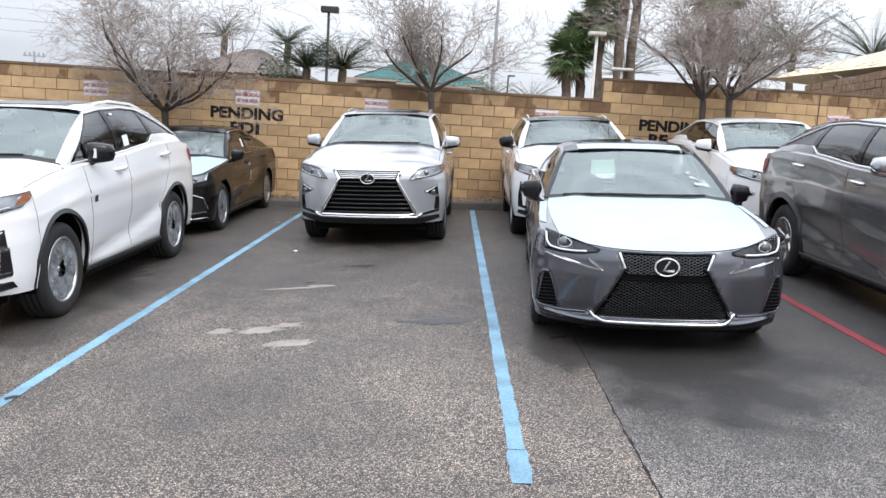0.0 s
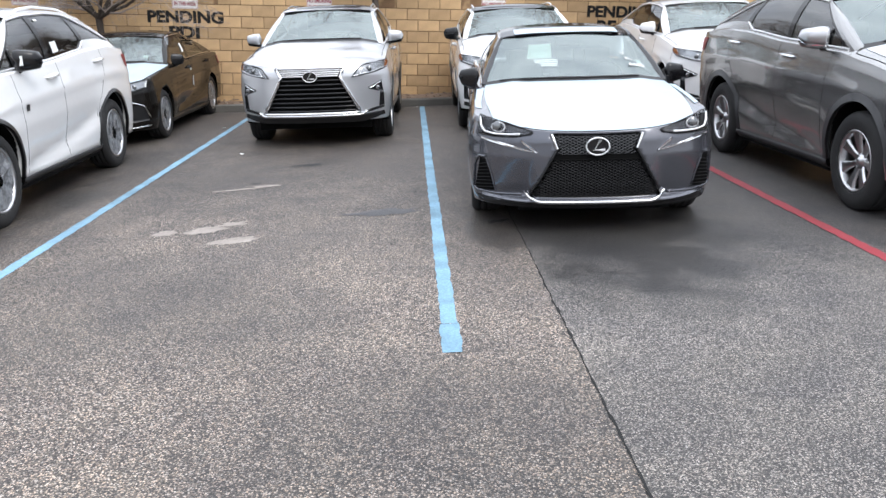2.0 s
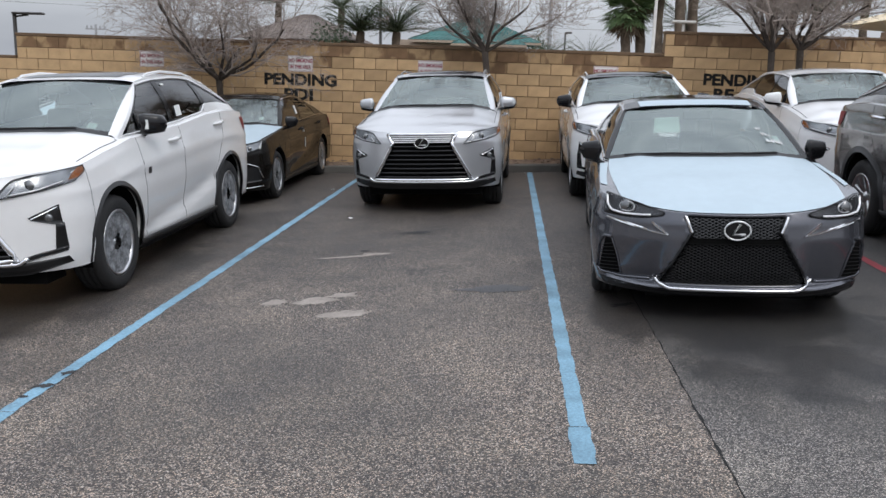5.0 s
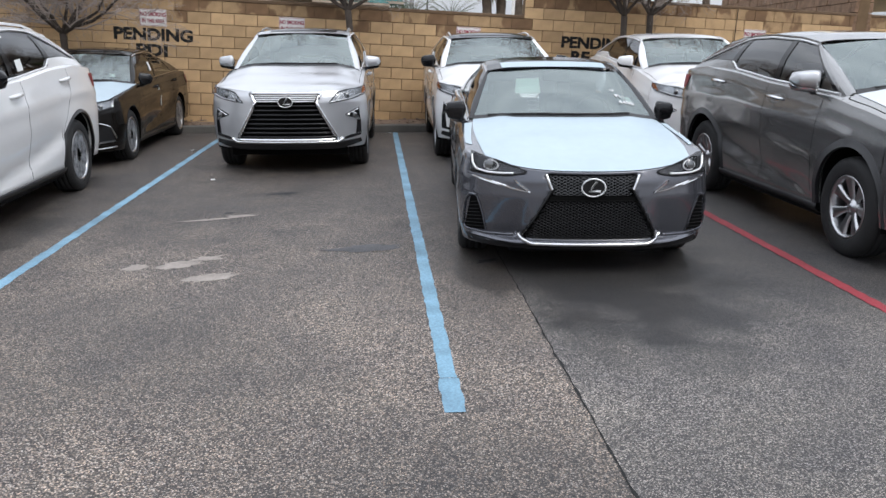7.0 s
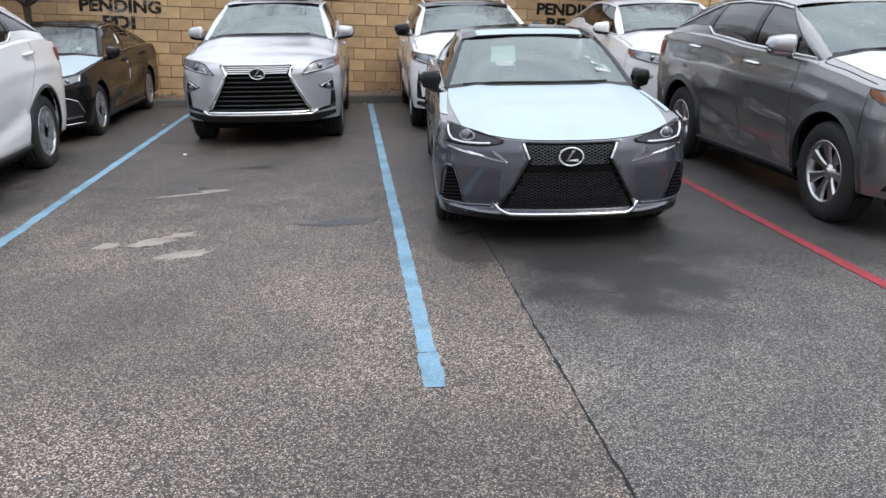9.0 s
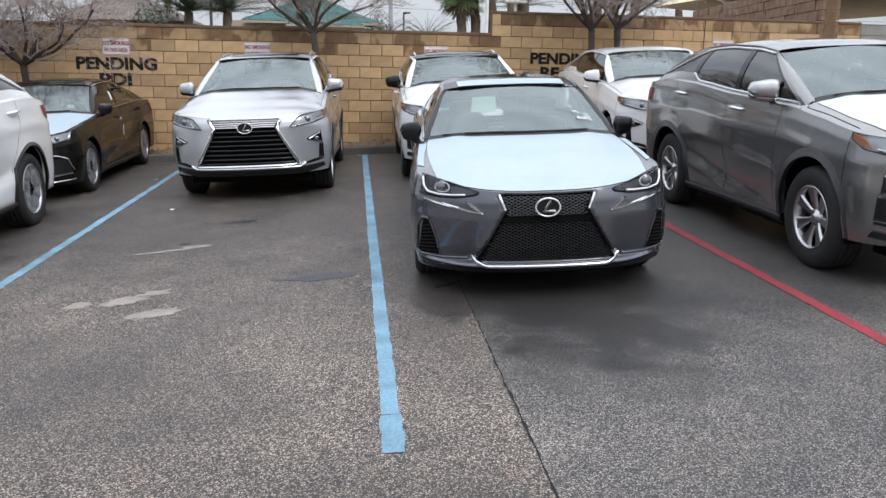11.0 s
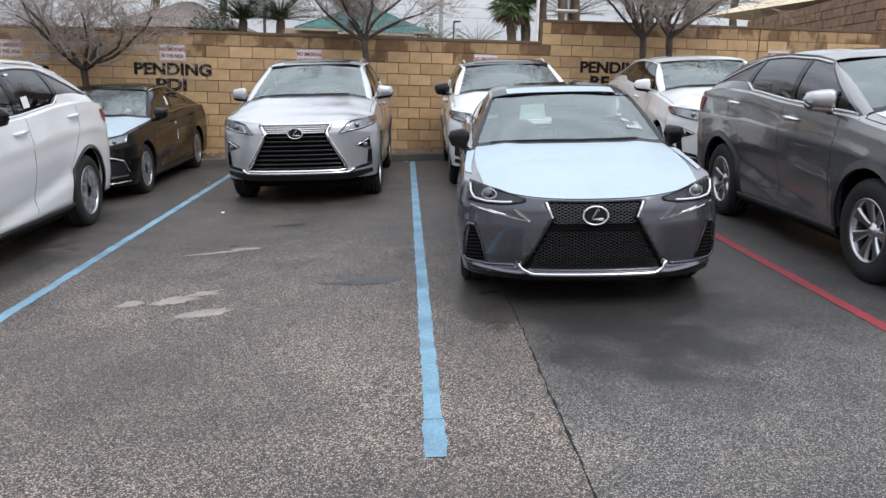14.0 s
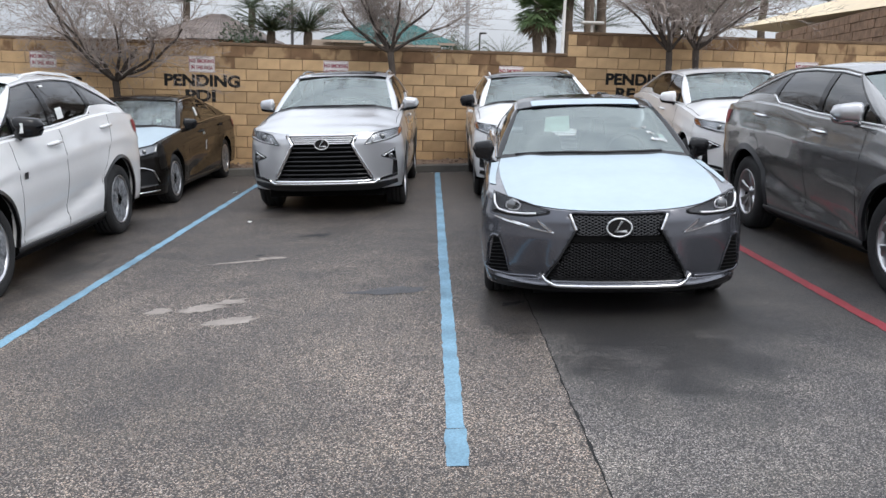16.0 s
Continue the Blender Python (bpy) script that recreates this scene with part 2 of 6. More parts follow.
def grid(bm, pts, close=False):
    """A sheet through rows of points."""
    rows = [[bm.verts.new(p) for p in r] for r in pts]
    made = []
    for a, b in zip(rows, rows[1:]):
        cols = len(a)
        for i in range(cols if close else cols - 1):
            j = (i + 1) % cols
            try:
                made.append(bm.faces.new((a[i], a[j], b[j], b[i])))
            except ValueError:
                pass
    return rows, made


def tube(bm, path, radius, sides=6, cap=True):
    """A round bar along a path; radius may be a list."""
    path = [Vector(p) for p in path]
    rows = []
    for i, p in enumerate(path):
        d = (path[min(i + 1, len(path) - 1)] - path[max(i - 1, 0)]).normalized()
        a = d.orthogonal() if abs(d.z) > 0.95 else d.cross(Vector((0, 0, 1)))
        a.normalize()
        b = d.cross(a)
        r = radius[i] if isinstance(radius, (list, tuple)) else radius
        rows.append([p + (a * math.cos(2 * math.pi * k / sides) + b * math.sin(2 * math.pi * k / sides)) * r for k in range(sides)])
    vr, _ = grid(bm, rows, close=True)
    if cap:
        for r in (vr[0], vr[-1]):
            try:
                bm.faces.new(r)
            except ValueError:
                pass
    return bm


def lathe(bm, profile, axis="X", steps=32, centre=(0, 0, 0)):
    rows = []
    for k in range(steps):
        a = 2 * math.pi * k / steps
        row = []
        for r, h in profile:
            c, s = r * math.cos(a), r * math.sin(a)
            p = {"X": (h, c, s), "Y": (c, h, s), "Z": (c, s, h)}[axis]
            row.append(Vector(p) + Vector(centre))
        rows.append(row)
    rows.append(rows[0])
    grid(bm, rows)
    bmesh.ops.remove_doubles(bm, verts=bm.verts, dist=1e-6)
    return bm


def lettering(text, size, mat, name, parent, m, depth=0.002, wide=1.0, bold=0.018):
    """Text in the built-in font, turned into a mesh part."""
    cu = bpy.data.curves.new(name, "FONT")
    cu.body, cu.size, cu.extrude, cu.align_x, cu.align_y = text, size, depth, "CENTER", "CENTER"
    cu.offset = size * bold
    tmp = bpy.data.objects.new(name, cu)
    scene.collection.objects.link(tmp)
    me = bpy.data.meshes.new_from_object(tmp.evaluated_get(bpy.context.evaluated_depsgraph_get()))
    bpy.data.objects.remove(tmp)
    me.materials.clear()
    me.materials.append(mat)
    me.transform(Matrix.Diagonal((wide, 1, 1, 1)))
    ob = new(name, me)
    ob.parent = parent
    ob.matrix_basis = m
    return ob


# ---- ground ----
SLOPE = math.tan(radians(2.75))


def lot_z(x, y):
    """Height of the ground in the level world: the lot leans, the land further off is level."""
    fall = SLOPE * max(-16, min(16, x))
    return fall


SEAM = 0.59
WALL_TURN = 3.83
WALL = pose(0, 12.354, 0, 0, 0, WALL_TURN)


def ground_sheet():
    xs = [-3000, -600, -120, -40, -16, -8, -2, SEAM, 4, 10, 16, 40, 120, 600, 3000]
    ys = [-3000, -400, -60, -20, -8, 0, 6, 11.05, 14, 20, 60, 400, 3000]
    bm = bmesh.new()
    rows, faces = grid(bm, [[(x, y, lot_z(x, y)) for x in xs] for y in ys])
    for f in faces:
        c = f.calc_center_median()
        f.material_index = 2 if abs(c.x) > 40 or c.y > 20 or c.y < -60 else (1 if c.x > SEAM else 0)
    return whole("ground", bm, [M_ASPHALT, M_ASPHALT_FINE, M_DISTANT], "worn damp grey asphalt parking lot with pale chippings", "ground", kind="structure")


def ragged_strip(bm, x0, x1, y0, y1, z, step=0.06, jitter=0.006):
    n = max(2, int((y1 - y0) / step))
    a, b = [], []
    for i in range(n + 1):
        y = y0 + (y1 - y0) * i / n
        a.append((x0 + random.uniform(-jitter, jitter), y, z))
        b.append((x1 + random.uniform(-jitter, jitter), y, z))
    grid(bm, [a, b])


def lines():
    for name, mat, x, y0, y1, label in (
            ("parking_line", M_BLUE, 0.0, 0.0, 10.93, "worn pale blue painted parking line on asphalt"),
            ("parking_line", M_BLUE, -2.85, 0.05, 10.93, "worn pale blue painted parking line on asphalt"),
            ("parking_line", M_RED, 2.77, 0.0, 10.93, "dull red painted parking line on asphalt")):
        bm = bmesh.new()
        ragged_strip(bm, x - 0.043, x + 0.043, y0 + 0.38, y1, 0.004)
        ragged_strip(bm, x - 0.050, x + 0.050, y0, y0 + 0.374, 0.004)
        whole(name, bm, mat, label, "parking line", LOT, "parking lines", "structure")


def crack():
    """The open joint between the two pavings."""
    bm = bmesh.new()
    a, b = [], []
    y, x = -6.0, SEAM
    while y < 3.2:
        x = SEAM + 0.007 * noise.noise(Vector((0, y * 0.9, 0))) + 0.008 * noise.noise(Vector((3, y * 7, 0)))
        w = 0.0115 * max(0.26, 0.42 + 0.9 * noise.noise(Vector((9, y * 9, 2))) + 0.3 * noise.noise(Vector((4, y * 2, 7)))) * (1.0 if y < 1.2 else 0.5)
        a.append((x - w, y, 0.003))
        b.append((x + w, y, 0.003))
        y += 0.02
    grid(bm, [a, b])
    whole("pavement_crack", bm, material("dark_open_joint", (0.012, 0.012, 0.012), 0.9), "dark open joint crack between two asphalt pavings", "crack", LOT, kind="structure")


ground_sheet()
lines()
crack()


# ---- block wall, cap, kerb, planter ----
COURSE, UNIT, BASE = 0.2032, 0.4064, 0.033
LOW_TOP, HIGH_TOP = BASE + 10 * COURSE, BASE + 12 * COURSE
STEP_X, WALL_END = 2.40, 10.05
M_DARK_JOINT = material("dark_joint_filler", (0.035, 0.028, 0.022), 0.9, vary=0.2)
M_MORTAR_GREY = material("grey_mortar", (0.17, 0.165, 0.155), 0.95, vary=0.15, scale=5, fine=120)
M_BLOCK_GREY = material("grey_concrete_block", (0.30, 0.29, 0.27), 0.9, vary=0.2, scale=3, fine=110, bump=0.5, bump_scale=160)


def block_mesh(name, w, h, mat):
    return mesh_of(boxed(0.006, w - 0.006, 0, 0.03, 0.006, h - 0.006, bevel=0.004), name, mat)


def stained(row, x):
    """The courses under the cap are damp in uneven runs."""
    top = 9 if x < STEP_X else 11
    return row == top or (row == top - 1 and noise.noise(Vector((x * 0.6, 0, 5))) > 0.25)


def wall_north():
    bm = boxed(-9.6, WALL_END, 0.012, 0.19, -1.2, LOW_TOP)
    box(bm, STEP_X, WALL_END, 0.013, 0.19, LOW_TOP, HIGH_TOP)
    box(bm, -24.0, -9.6, 0.013, 0.19, -1.2, LOW_TOP - 2 * COURSE)
    wall = whole("wall_north", bm, M_MORTAR, "tan concrete block wall with damp stained top course", "wall", WALL, kind="structure")
    bm = boxed(-9.62, STEP_X - 0.01, -0.012, 0.21, LOW_TOP, LOW_TOP + 0.055, bevel=0.006)
    box(bm, STEP_X - 0.01, WALL_END, -0.012, 0.21, HIGH_TOP, HIGH_TOP + 0.05, bevel=0.006)
    box(bm, -24.0, -9.63, -0.012, 0.21, LOW_TOP - 2 * COURSE, LOW_TOP - 2 * COURSE + 0.05, bevel=0.006)
    part("wall_cap", bm, M_CAP, wall, "dark weathered capstone")
    part("control_joint", boxed(6.655, 6.672, -0.006, 0.0, -0.4, HIGH_TOP), M_DARK_JOINT, wall, "dark vertical control joint")
    # plain grey block wall that goes on past the tan one
    grey = boxed(WALL_END + 0.01, 24.0, 0.03, 0.2, -1.2, HIGH_TOP + 0.02)
    other = whole("wall_north_2", grey, M_MORTAR_GREY, "grey concrete block wall beyond the tan wall", "wall", WALL, kind="structure")
    bm = bmesh.new()
    for row in range(-2, 12):
        x = WALL_END + 0.02 - (0.2 if row % 2 else 0.0)
        while x < 16:
            box(bm, max(x, WALL_END + 0.012) + 0.005, x + UNIT - 0.005, 0.012, 0.04, BASE + row * COURSE + 0.005, BASE + (row + 1) * COURSE - 0.005)
            x += UNIT
    tagged(part("grey_blocks", bm, M_BLOCK_GREY, other), kind="stuff")
    return wall


wall = wall_north()


def wall_blocks():
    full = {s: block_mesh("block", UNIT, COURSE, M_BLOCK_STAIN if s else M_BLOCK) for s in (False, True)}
    rest = {False: bmesh.new(), True: bmesh.new()}
    count = 0
    for row in range(-3, 12):
        z = BASE + row * COURSE
        off = -0.481 if row % 2 == 0 else -0.278
        k = math.floor((-15.0 - off) / UNIT)
        while True:
            x = off + k * UNIT
            k += 1
            if x > WALL_END - 0.05:
                break
            a, b = x, min(x + UNIT, WALL_END)
            if row >= 8 and b < -9.6:
                continue
            if row >= 8:
                a = max(a, -9.6)
            if row >= 10:
                if b < STEP_X + 0.05:
                    continue
                a = max(a, STEP_X)
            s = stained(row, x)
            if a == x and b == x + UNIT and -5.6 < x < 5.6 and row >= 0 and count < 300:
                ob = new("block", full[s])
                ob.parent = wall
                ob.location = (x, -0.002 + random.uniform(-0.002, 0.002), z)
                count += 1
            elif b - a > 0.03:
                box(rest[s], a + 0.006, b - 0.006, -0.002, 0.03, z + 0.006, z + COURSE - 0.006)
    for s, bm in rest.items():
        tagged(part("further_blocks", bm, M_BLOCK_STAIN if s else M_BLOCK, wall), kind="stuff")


def kerb():
    bm = bmesh.new()
    x = -16.0
    while x < 16:
        w = 3.0
        box(bm, x + 0.006, x + w - 0.006, 11.0, 11.16, -0.1, 0.13, bevel=0.018)
        x += w
    whole("kerb", bm, M_CURB, "grey concrete kerb in front of the planter", "kerb", LOT, kind="structure")
    bm = bmesh.new()
    grid(bm, [[(x * 0.5, y, 0.09 + 0.03 * noise.noise(Vector((x * 0.7, y * 3, 0)))) for x in range(-32, 33)] for y in (11.15, 11.4, 11.7, 12.0, 12.4, 12.8, 13.6)])
    whole("planter_bed", bm, M_SOIL, "narrow bed of brown gravel along the wall", "planter bed", LOT, kind="structure", smooth=True)


kerb()


# ---- cars ----
def lerp_table(table, v):
    if v <= table[0][0]:
        return table[0][1]
    for (a, p), (b, q) in zip(table, table[1:]):
        if v <= b:
            k = (v - a) / (b - a)
            k = k * k * (3 - 2 * k) * 0.35 + k * 0.65
            return p + (q - p) * k
    return table[-1][1]


def inside(poly, x, z):
    hit = False
    for (x0, z0), (x1, z1) in zip(poly, poly[1:] + poly[:1]):
        if (z0 > z) != (z1 > z) and x < (x1 - x0) * (z - z0) / (z1 - z0) + x0:
            hit = not hit
    return hit


def resample(line, n):
    pts = [Vector(p) for p in line]
    d = [0.0]
    for a, b in zip(pts, pts[1:]):
        d.append(d[-1] + (b - a).length)
    out = []
    for i in range(n):
        s = d[-1] * i / (n - 1)
        k = max(j for j in range(len(d)) if d[j] <= s + 1e-9)
        k = min(k, len(pts) - 2)
        f = (s - d[k]) / max(d[k + 1] - d[k], 1e-9)
        out.append(pts[k].lerp(pts[k + 1], f))
    return out


CAR_PAINT = {
    "white": material("white_car_paint", (0.80, 0.80, 0.80), 0.3, vary=0.015, scale=2, fine=20, coat=1.0),
    "silver": material("silver_car_paint", (0.55, 0.56, 0.58), 0.28, 0.6, vary=0.03, scale=2, fine=400, coat=1.0),
    "grey": material("dark_grey_metallic_paint", (0.245, 0.243, 0.24), 0.22, 0.75, vary=0.05, scale=2, fine=400, coat=1.0),
    "blue_grey": material("blue_grey_metallic_paint", (0.10, 0.104, 0.122), 0.20, 0.6, vary=0.05, scale=2, fine=400, coat=1.0),
    "black": material("black_car_paint", (0.009, 0.008, 0.007), 0.10, vary=0.1, scale=2, fine=30),
}
CAR_PAINT["black"].node_tree.nodes["Principled BSDF"].inputs["Specular IOR Level"].default_value = 0.25
M_FILM = material("pale_blue_protective_film", (0.43, 0.525, 0.585), 0.36, vary=0.035, scale=2.5, fine=14, bump=0.12, bump_scale=7)
M_FILM_WHITE = material("white_protective_film", (0.62, 0.66, 0.70), 0.38, vary=0.035, scale=2.5, fine=14, bump=0.12, bump_scale=7)
M_TRIM = material("black_plastic_trim", (0.009, 0.009, 0.010), 0.4, vary=0.15, scale=8, fine=90)
M_CLAD = material("grey_plastic_cladding", (0.024, 0.024, 0.026), 0.55, vary=0.12, scale=8, fine=90)
M_GLOSS = material("gloss_black_trim", (0.006, 0.006, 0.007), 0.1, vary=0.0)
M_DARK = material("dark_underside", (0.004, 0.004, 0.004), 0.95, vary=0.0)
M_DARK.node_tree.nodes["Principled BSDF"].inputs["Specular IOR Level"].default_value = 0.08
M_MESH = material("black_mesh_plastic", (0.008, 0.008, 0.009), 0.5, vary=0.1, scale=8, fine=90)
M_MESH.node_tree.nodes["Principled BSDF"].inputs["Specular IOR Level"].default_value = 0.2
M_CHROME = material("chrome", (0.78, 0.78, 0.79), 0.10, 1.0, vary=0.03, scale=10, fine=60)
M_BRIGHT = material("polished_bright_metal", (0.86, 0.86, 0.87), 0.32, 0.6, vary=0.03)
M_SATIN = material("satin_silver_metal", (0.55, 0.55, 0.56), 0.28, 1.0, vary=0.06, scale=10, fine=90)
M_TYRE = material("black_rubber", (0.013, 0.013, 0.0135), 0.75, vary=0.2, scale=9, fine=120, bump=0.3, bump_scale=90)
M_WHEEL_FILM = material("torn_grey_wheel_film", (0.23, 0.24, 0.255), 0.32, 0.25, vary=0.55, scale=11, fine=45, bump=0.8, bump_scale=26)
M_LAMP_BASE = material("headlamp_reflector", (0.33, 0.34, 0.35), 0.25, 0.7, vary=0.25, scale=14, fine=50)
M_LAMP_DARK = material("dark_headlamp_housing", (0.055, 0.055, 0.06), 0.2, 0.6, vary=0.3, scale=14, fine=50)
M_BEAD = material("projector_bezel", (0.20, 0.205, 0.21), 0.16, 0.8, vary=0.1)
M_AMBER = material("amber_reflector", (0.42, 0.14, 0.035), 0.25, vary=0.15, scale=20)
M_TAIL = material("red_tail_lamp", (0.22, 0.006, 0.014), 0.35, vary=0.1, scale=20)
M_DASH = material("grey_dashboard", (0.10, 0.10, 0.10), 0.7, vary=0.1)
M_SEAT = material("grey_leather_interior", (0.10, 0.095, 0.09), 0.6, vary=0.15, scale=6)
M_SEAT_PALE = material("pale_leather_interior", (0.33, 0.31, 0.28), 0.6, vary=0.15, scale=6)
M_PAPER = material("white_paper_sticker", (0.72, 0.74, 0.72), 0.7, vary=0.06, scale=30)
M_PAPER_GREEN = material("pale_green_paper_label", (0.60, 0.73, 0.68), 0.6, vary=0.12, scale=40)
M_CHALK = material("white_window_marker", (0.80, 0.82, 0.82), 0.8, vary=0.1)
G_WIND = glass("windscreen_glass", (0.66, 0.76, 0.73), (0.90, 1.0, 0.985), 0.03, 2.75)
G_SIDE = glass("tinted_side_glass", (0.34, 0.40, 0.38))
G_PRIVACY = glass("dark_privacy_glass", (0.05, 0.052, 0.055))
G_LENS = glass("headlamp_lens", (0.95, 0.96, 0.97), (1.0, 1.0, 1.0), 0.01, 1.4)


def spindle(top, pinch, low, z_top, z_pinch, z_low):
    return [(-top, z_top), (top, z_top), (pinch, z_pinch), (low, z_low), (-low, z_low), (-pinch, z_pinch)]


RX = dict(L=4.89, W=0.9475, n=2.4, D=0.56, sill=0.305, zb=0.31, axles=(0.97, 3.76), R=0.38, rim=0.262, arch=0.455, wide=0.235,
          nose=[(0.28, 0.10), (0.35, 0.02), (0.42, 0.005), (0.65, 0.0), (0.86, 0.0), (0.92, 0.012), (1.0, 0.06)],
          zs=[(0.0, 0.98), (0.4, 1.02), (0.56, 1.050), (1.0, 1.115), (1.4, 1.172), (2.4, 1.22), (3.3, 1.29), (3.9, 1.31), (4.5, 1.26), (4.89, 1.15)],
          zc=[(0.0, 0.968), (0.06, 0.977), (0.3, 1.055), (0.7, 1.16), (1.08, 1.248), (1.5, 1.272)],
          crown=3.5, wind=(0.76, 1.08, 0.20, 0.612, 2.03, 0.12, 1.648), inset=0.06,
          roof=[(1.9, 1.63), (2.03, 1.658), (2.4, 1.712), (2.9, 1.732), (3.5, 1.712), (4.0, 1.662), (4.3, 1.60)],
          roof_w=[(2.0, 0.635), (2.6, 0.66), (3.4, 0.64), (4.2, 0.57)], roof_end=4.15,
          belt=(1.26, 4.45), side_top=(2.12, 4.02), upright=0.36, tail=(4.62, 1.13),
          panes=[((0.055, 0.362), 0.05, 0.93), ((0.39, 0.665), 0.05, 0.93), ((0.70, 0.965), 0.16, 0.86)],
          grille=spindle(0.415, 0.355, 0.60, 0.957, 0.848, 0.412))
RX_PLAIN = dict(RX, rim=0.238, roof=[(y, z - 0.05) for y, z in RX["roof"]], wind=(*RX["wind"][:6], RX["wind"][6] - 0.045))
IS = dict(L=4.68, W=0.905, n=2.4, D=0.53, sill=0.24, zb=0.19, axles=(0.87, 3.67), R=0.325, rim=0.235, arch=0.365, wide=0.225,
          nose=[(0.15, 0.12), (0.22, 0.02), (0.35, 0.0), (0.55, 0.0), (0.66, 0.01), (0.80, 0.06)],
          zs=[(0.0, 0.76), (0.4, 0.825), (0.55, 0.845), (1.0, 0.89), (1.4, 0.93), (2.5, 0.97), (3.5, 1.0), (4.3, 1.02), (4.68, 0.97)],
          zc=[(0.0, 0.718), (0.06, 0.73), (0.3, 0.805), (0.7, 0.90), (1.25, 0.985), (1.5, 1.0)],
          wind=(0.75, 1.24, 0.22, 0.585, 2.02, 0.12, 1.345), inset=0.06,
          roof=[(1.9, 1.32), (2.02, 1.352), (2.4, 1.405), (2.8, 1.425), (3.2, 1.41), (3.6, 1.35)],
          roof_w=[(2.0, 0.585), (2.6, 0.595), (3.6, 0.54)], roof_end=3.45,
          belt=(1.45, 4.05), side_top=(2.13, 3.40), tail=(4.15, 1.035),
          panes=[((0.045, 0.43), 0.06, 0.90), ((0.465, 0.80), 0.06, 0.90)],
          tuck=0.555, grille=spindle(0.315, 0.275, 0.47, 0.712, 0.612, 0.265))
ES = dict(L=4.975, W=0.932, n=2.4, D=0.55, sill=0.24, zb=0.19, axles=(0.94, 3.81), R=0.335, rim=0.235, arch=0.375, wide=0.225,
          nose=[(0.15, 0.12), (0.22, 0.02), (0.35, 0.0), (0.55, 0.0), (0.66, 0.01), (0.82, 0.06)],
          zs=[(0.0, 0.78), (0.4, 0.84), (0.55, 0.86), (1.0, 0.91), (1.5, 0.95), (2.6, 0.985), (3.7, 1.02), (4.5, 1.03), (4.975, 0.97)],
          zc=[(0.0, 0.738), (0.06, 0.75), (0.3, 0.825), (0.7, 0.92), (1.35, 1.005), (1.6, 1.02)],
          wind=(0.765, 1.32, 0.24, 0.595, 2.15, 0.12, 1.36), inset=0.055,
          roof=[(2.0, 1.33), (2.15, 1.365), (2.5, 1.42), (2.9, 1.44), (3.3, 1.425), (3.9, 1.34)],
          roof_w=[(2.1, 0.595), (2.8, 0.605), (3.9, 0.55)], roof_end=3.75,
          belt=(1.55, 4.35), side_top=(2.27, 3.70), tail=(4.4, 1.05),
          panes=[((0.045, 0.43), 0.06, 0.90), ((0.465, 0.82), 0.06, 0.90)],
          grille=spindle(0.30, 0.27, 0.50, 0.72, 0.61, 0.27))


